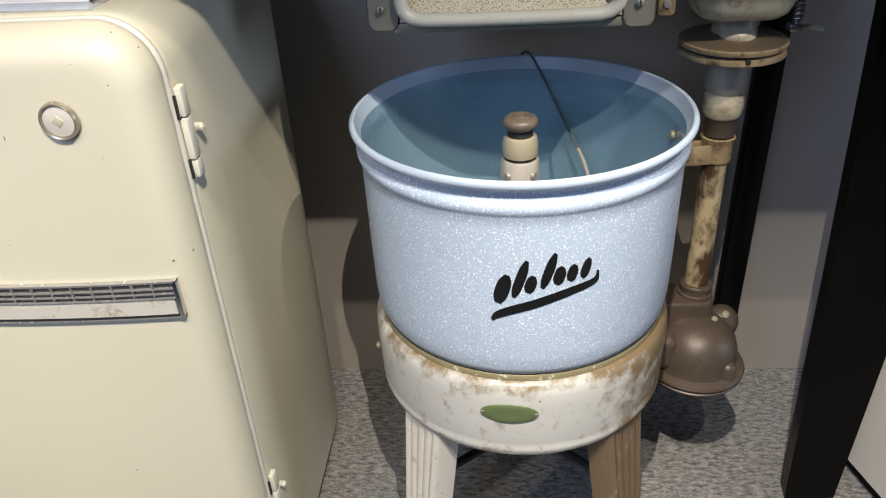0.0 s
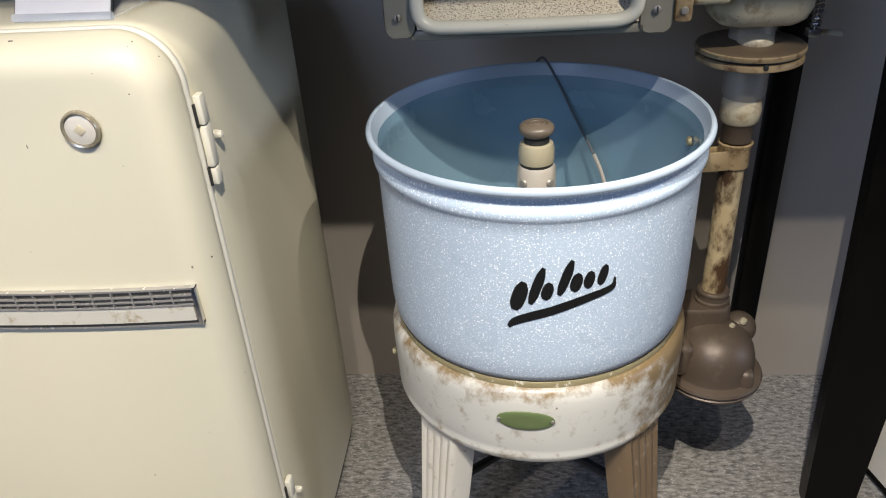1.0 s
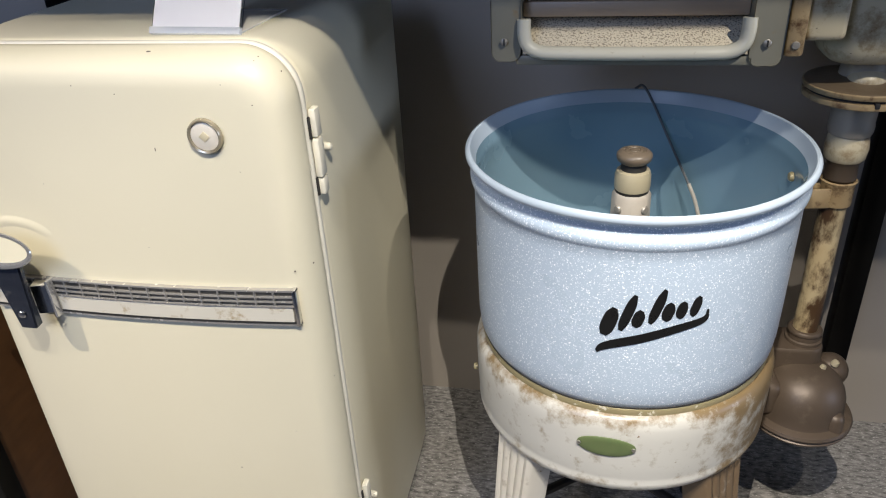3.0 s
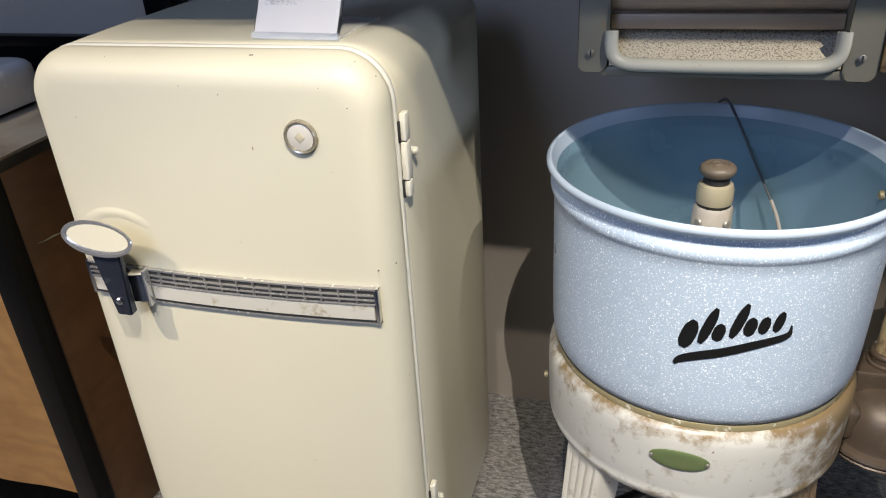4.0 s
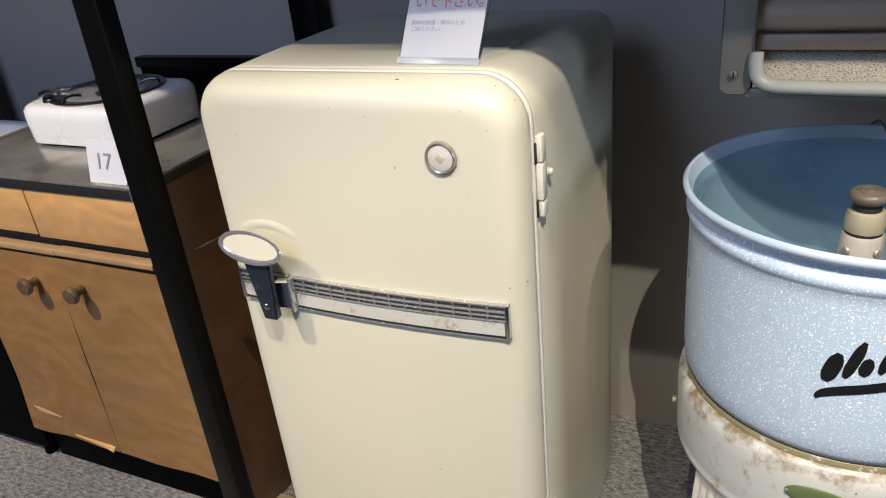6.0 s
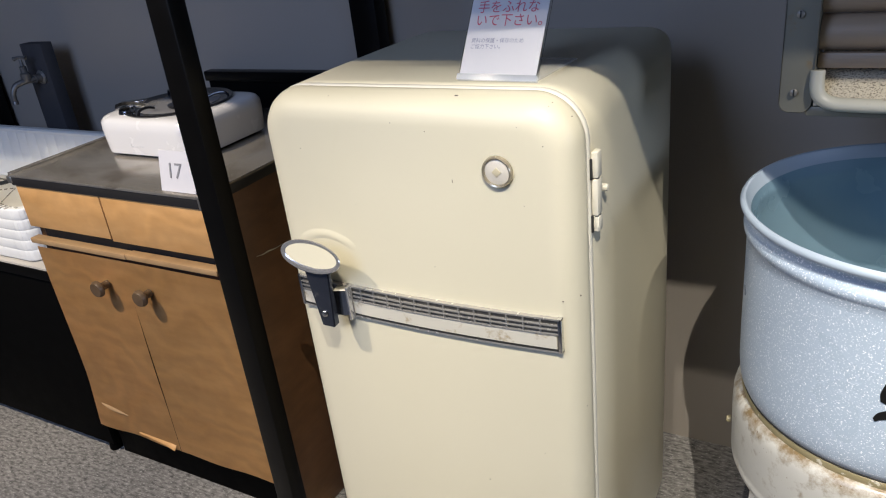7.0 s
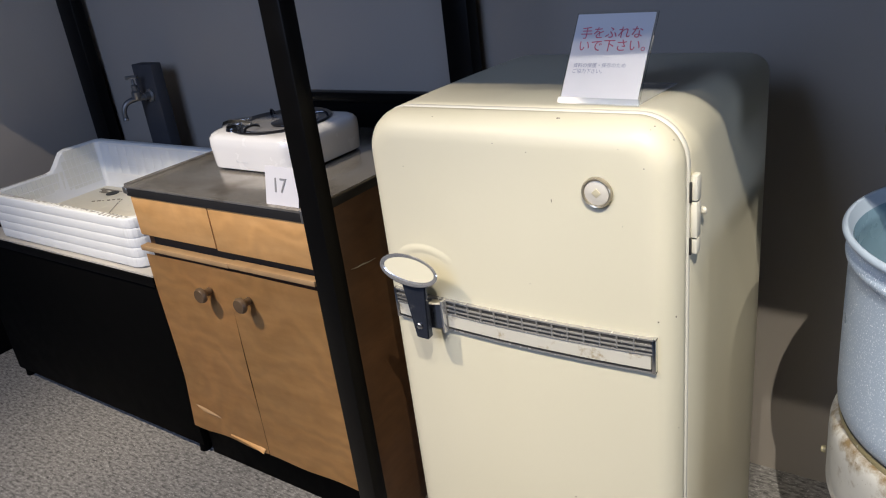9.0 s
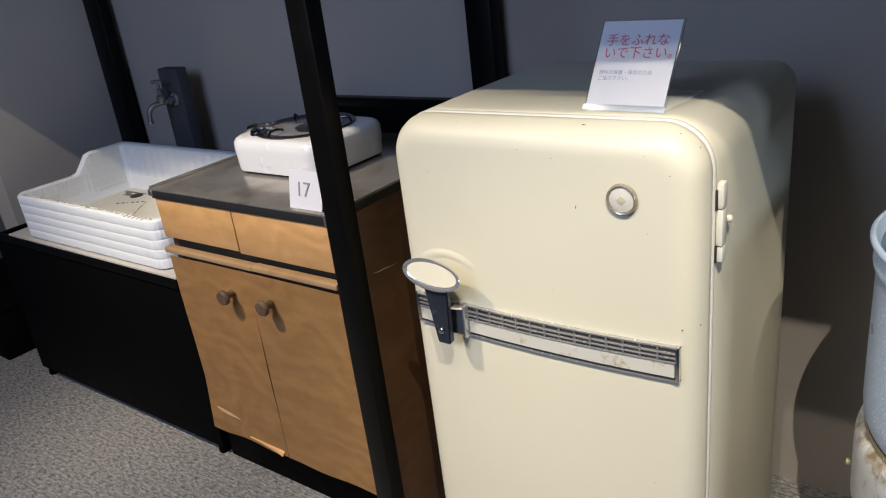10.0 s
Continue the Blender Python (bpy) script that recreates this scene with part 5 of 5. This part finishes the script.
make_post("frame_post", -0.228, -0.174, -0.002, 0.040, 2.013, "black square steel post beside the cabinet")
make_post("frame_post", -0.325, -0.245, 0.715, 0.765, 2.013, "black steel post against the wall")
make_post("frame_post", -2.17, -2.07, 0.715, 0.765, 2.013, "black steel post against the wall behind the sink")
make_post("frame_post", 1.497, 1.549, 0.72, 0.765, 2.013, "black steel post against the wall behind the washing machine")


def make_board():
    bd = thing("display_board", (1.70, 0.35, 0.0), "leaning black-framed display board with a pale panel", "display board")
    d = Vector((0.03, 0.0, 1.0))
    lo = [[(1.583 + a, 0.345, z), (1.690 + b, 0.347, z), (1.695 + b, 0.392, z), (1.588 + a, 0.390, z)] for z, a, b in ((0.0, 0, 0), (0.55, -0.022, 0.018), (1.1, -0.048, 0.035), (2.05, -0.09, 0.06))]
    part("frame_leg", rings(lo, None, True, True), FRAME, bd, "broad black leg")
    a2, b2 = Vector((1.752, 0.44, 0.02)), Vector((1.80, 0.25, 0.02))
    part("pale_panel", rings([[a2, b2, b2 + Vector((0.02, 0.01, 0)), a2 + Vector((0.02, 0.01, 0))], [p + d * 1.9 for p in (a2, b2, b2 + Vector((0.02, 0.01, 0)), a2 + Vector((0.02, 0.01, 0)))]], None, True, True), BOARD, bd, "pale beige board")
    part("panel_edge", tube([a2 + Vector((0, 0, -0.004)), b2 + Vector((0, 0, -0.004))], 0.007, 8, per=2), FRAME, bd)


make_board()


def make_case():
    cs = thing("black_case", (-2.75, 0.35, 0.0), "low black box standing on the carpet", "box")
    part("body", box(-3.1, -2.44, 0.085, 0.62, 0.0, 0.21, 0.006), STAND, cs)
    part("lid", box(-3.105, -2.435, 0.08, 0.625, 0.212, 0.235, 0.005), STAND, cs)


make_case()


def make_shim():
    sh = thing("cardboard_shim", (-0.255, 0.17, 0.0), "small brown card wedge and white slip on the carpet", "cardboard")
    part("card", box(-0.275, -0.205, 0.150, 0.20, 0.001, 0.012, 0.001), CARDBOARD, sh)
    part("slip", box(-0.315, -0.275, 0.135, 0.175, 0.001, 0.004), PAPER, sh, "white paper slip")


make_shim()
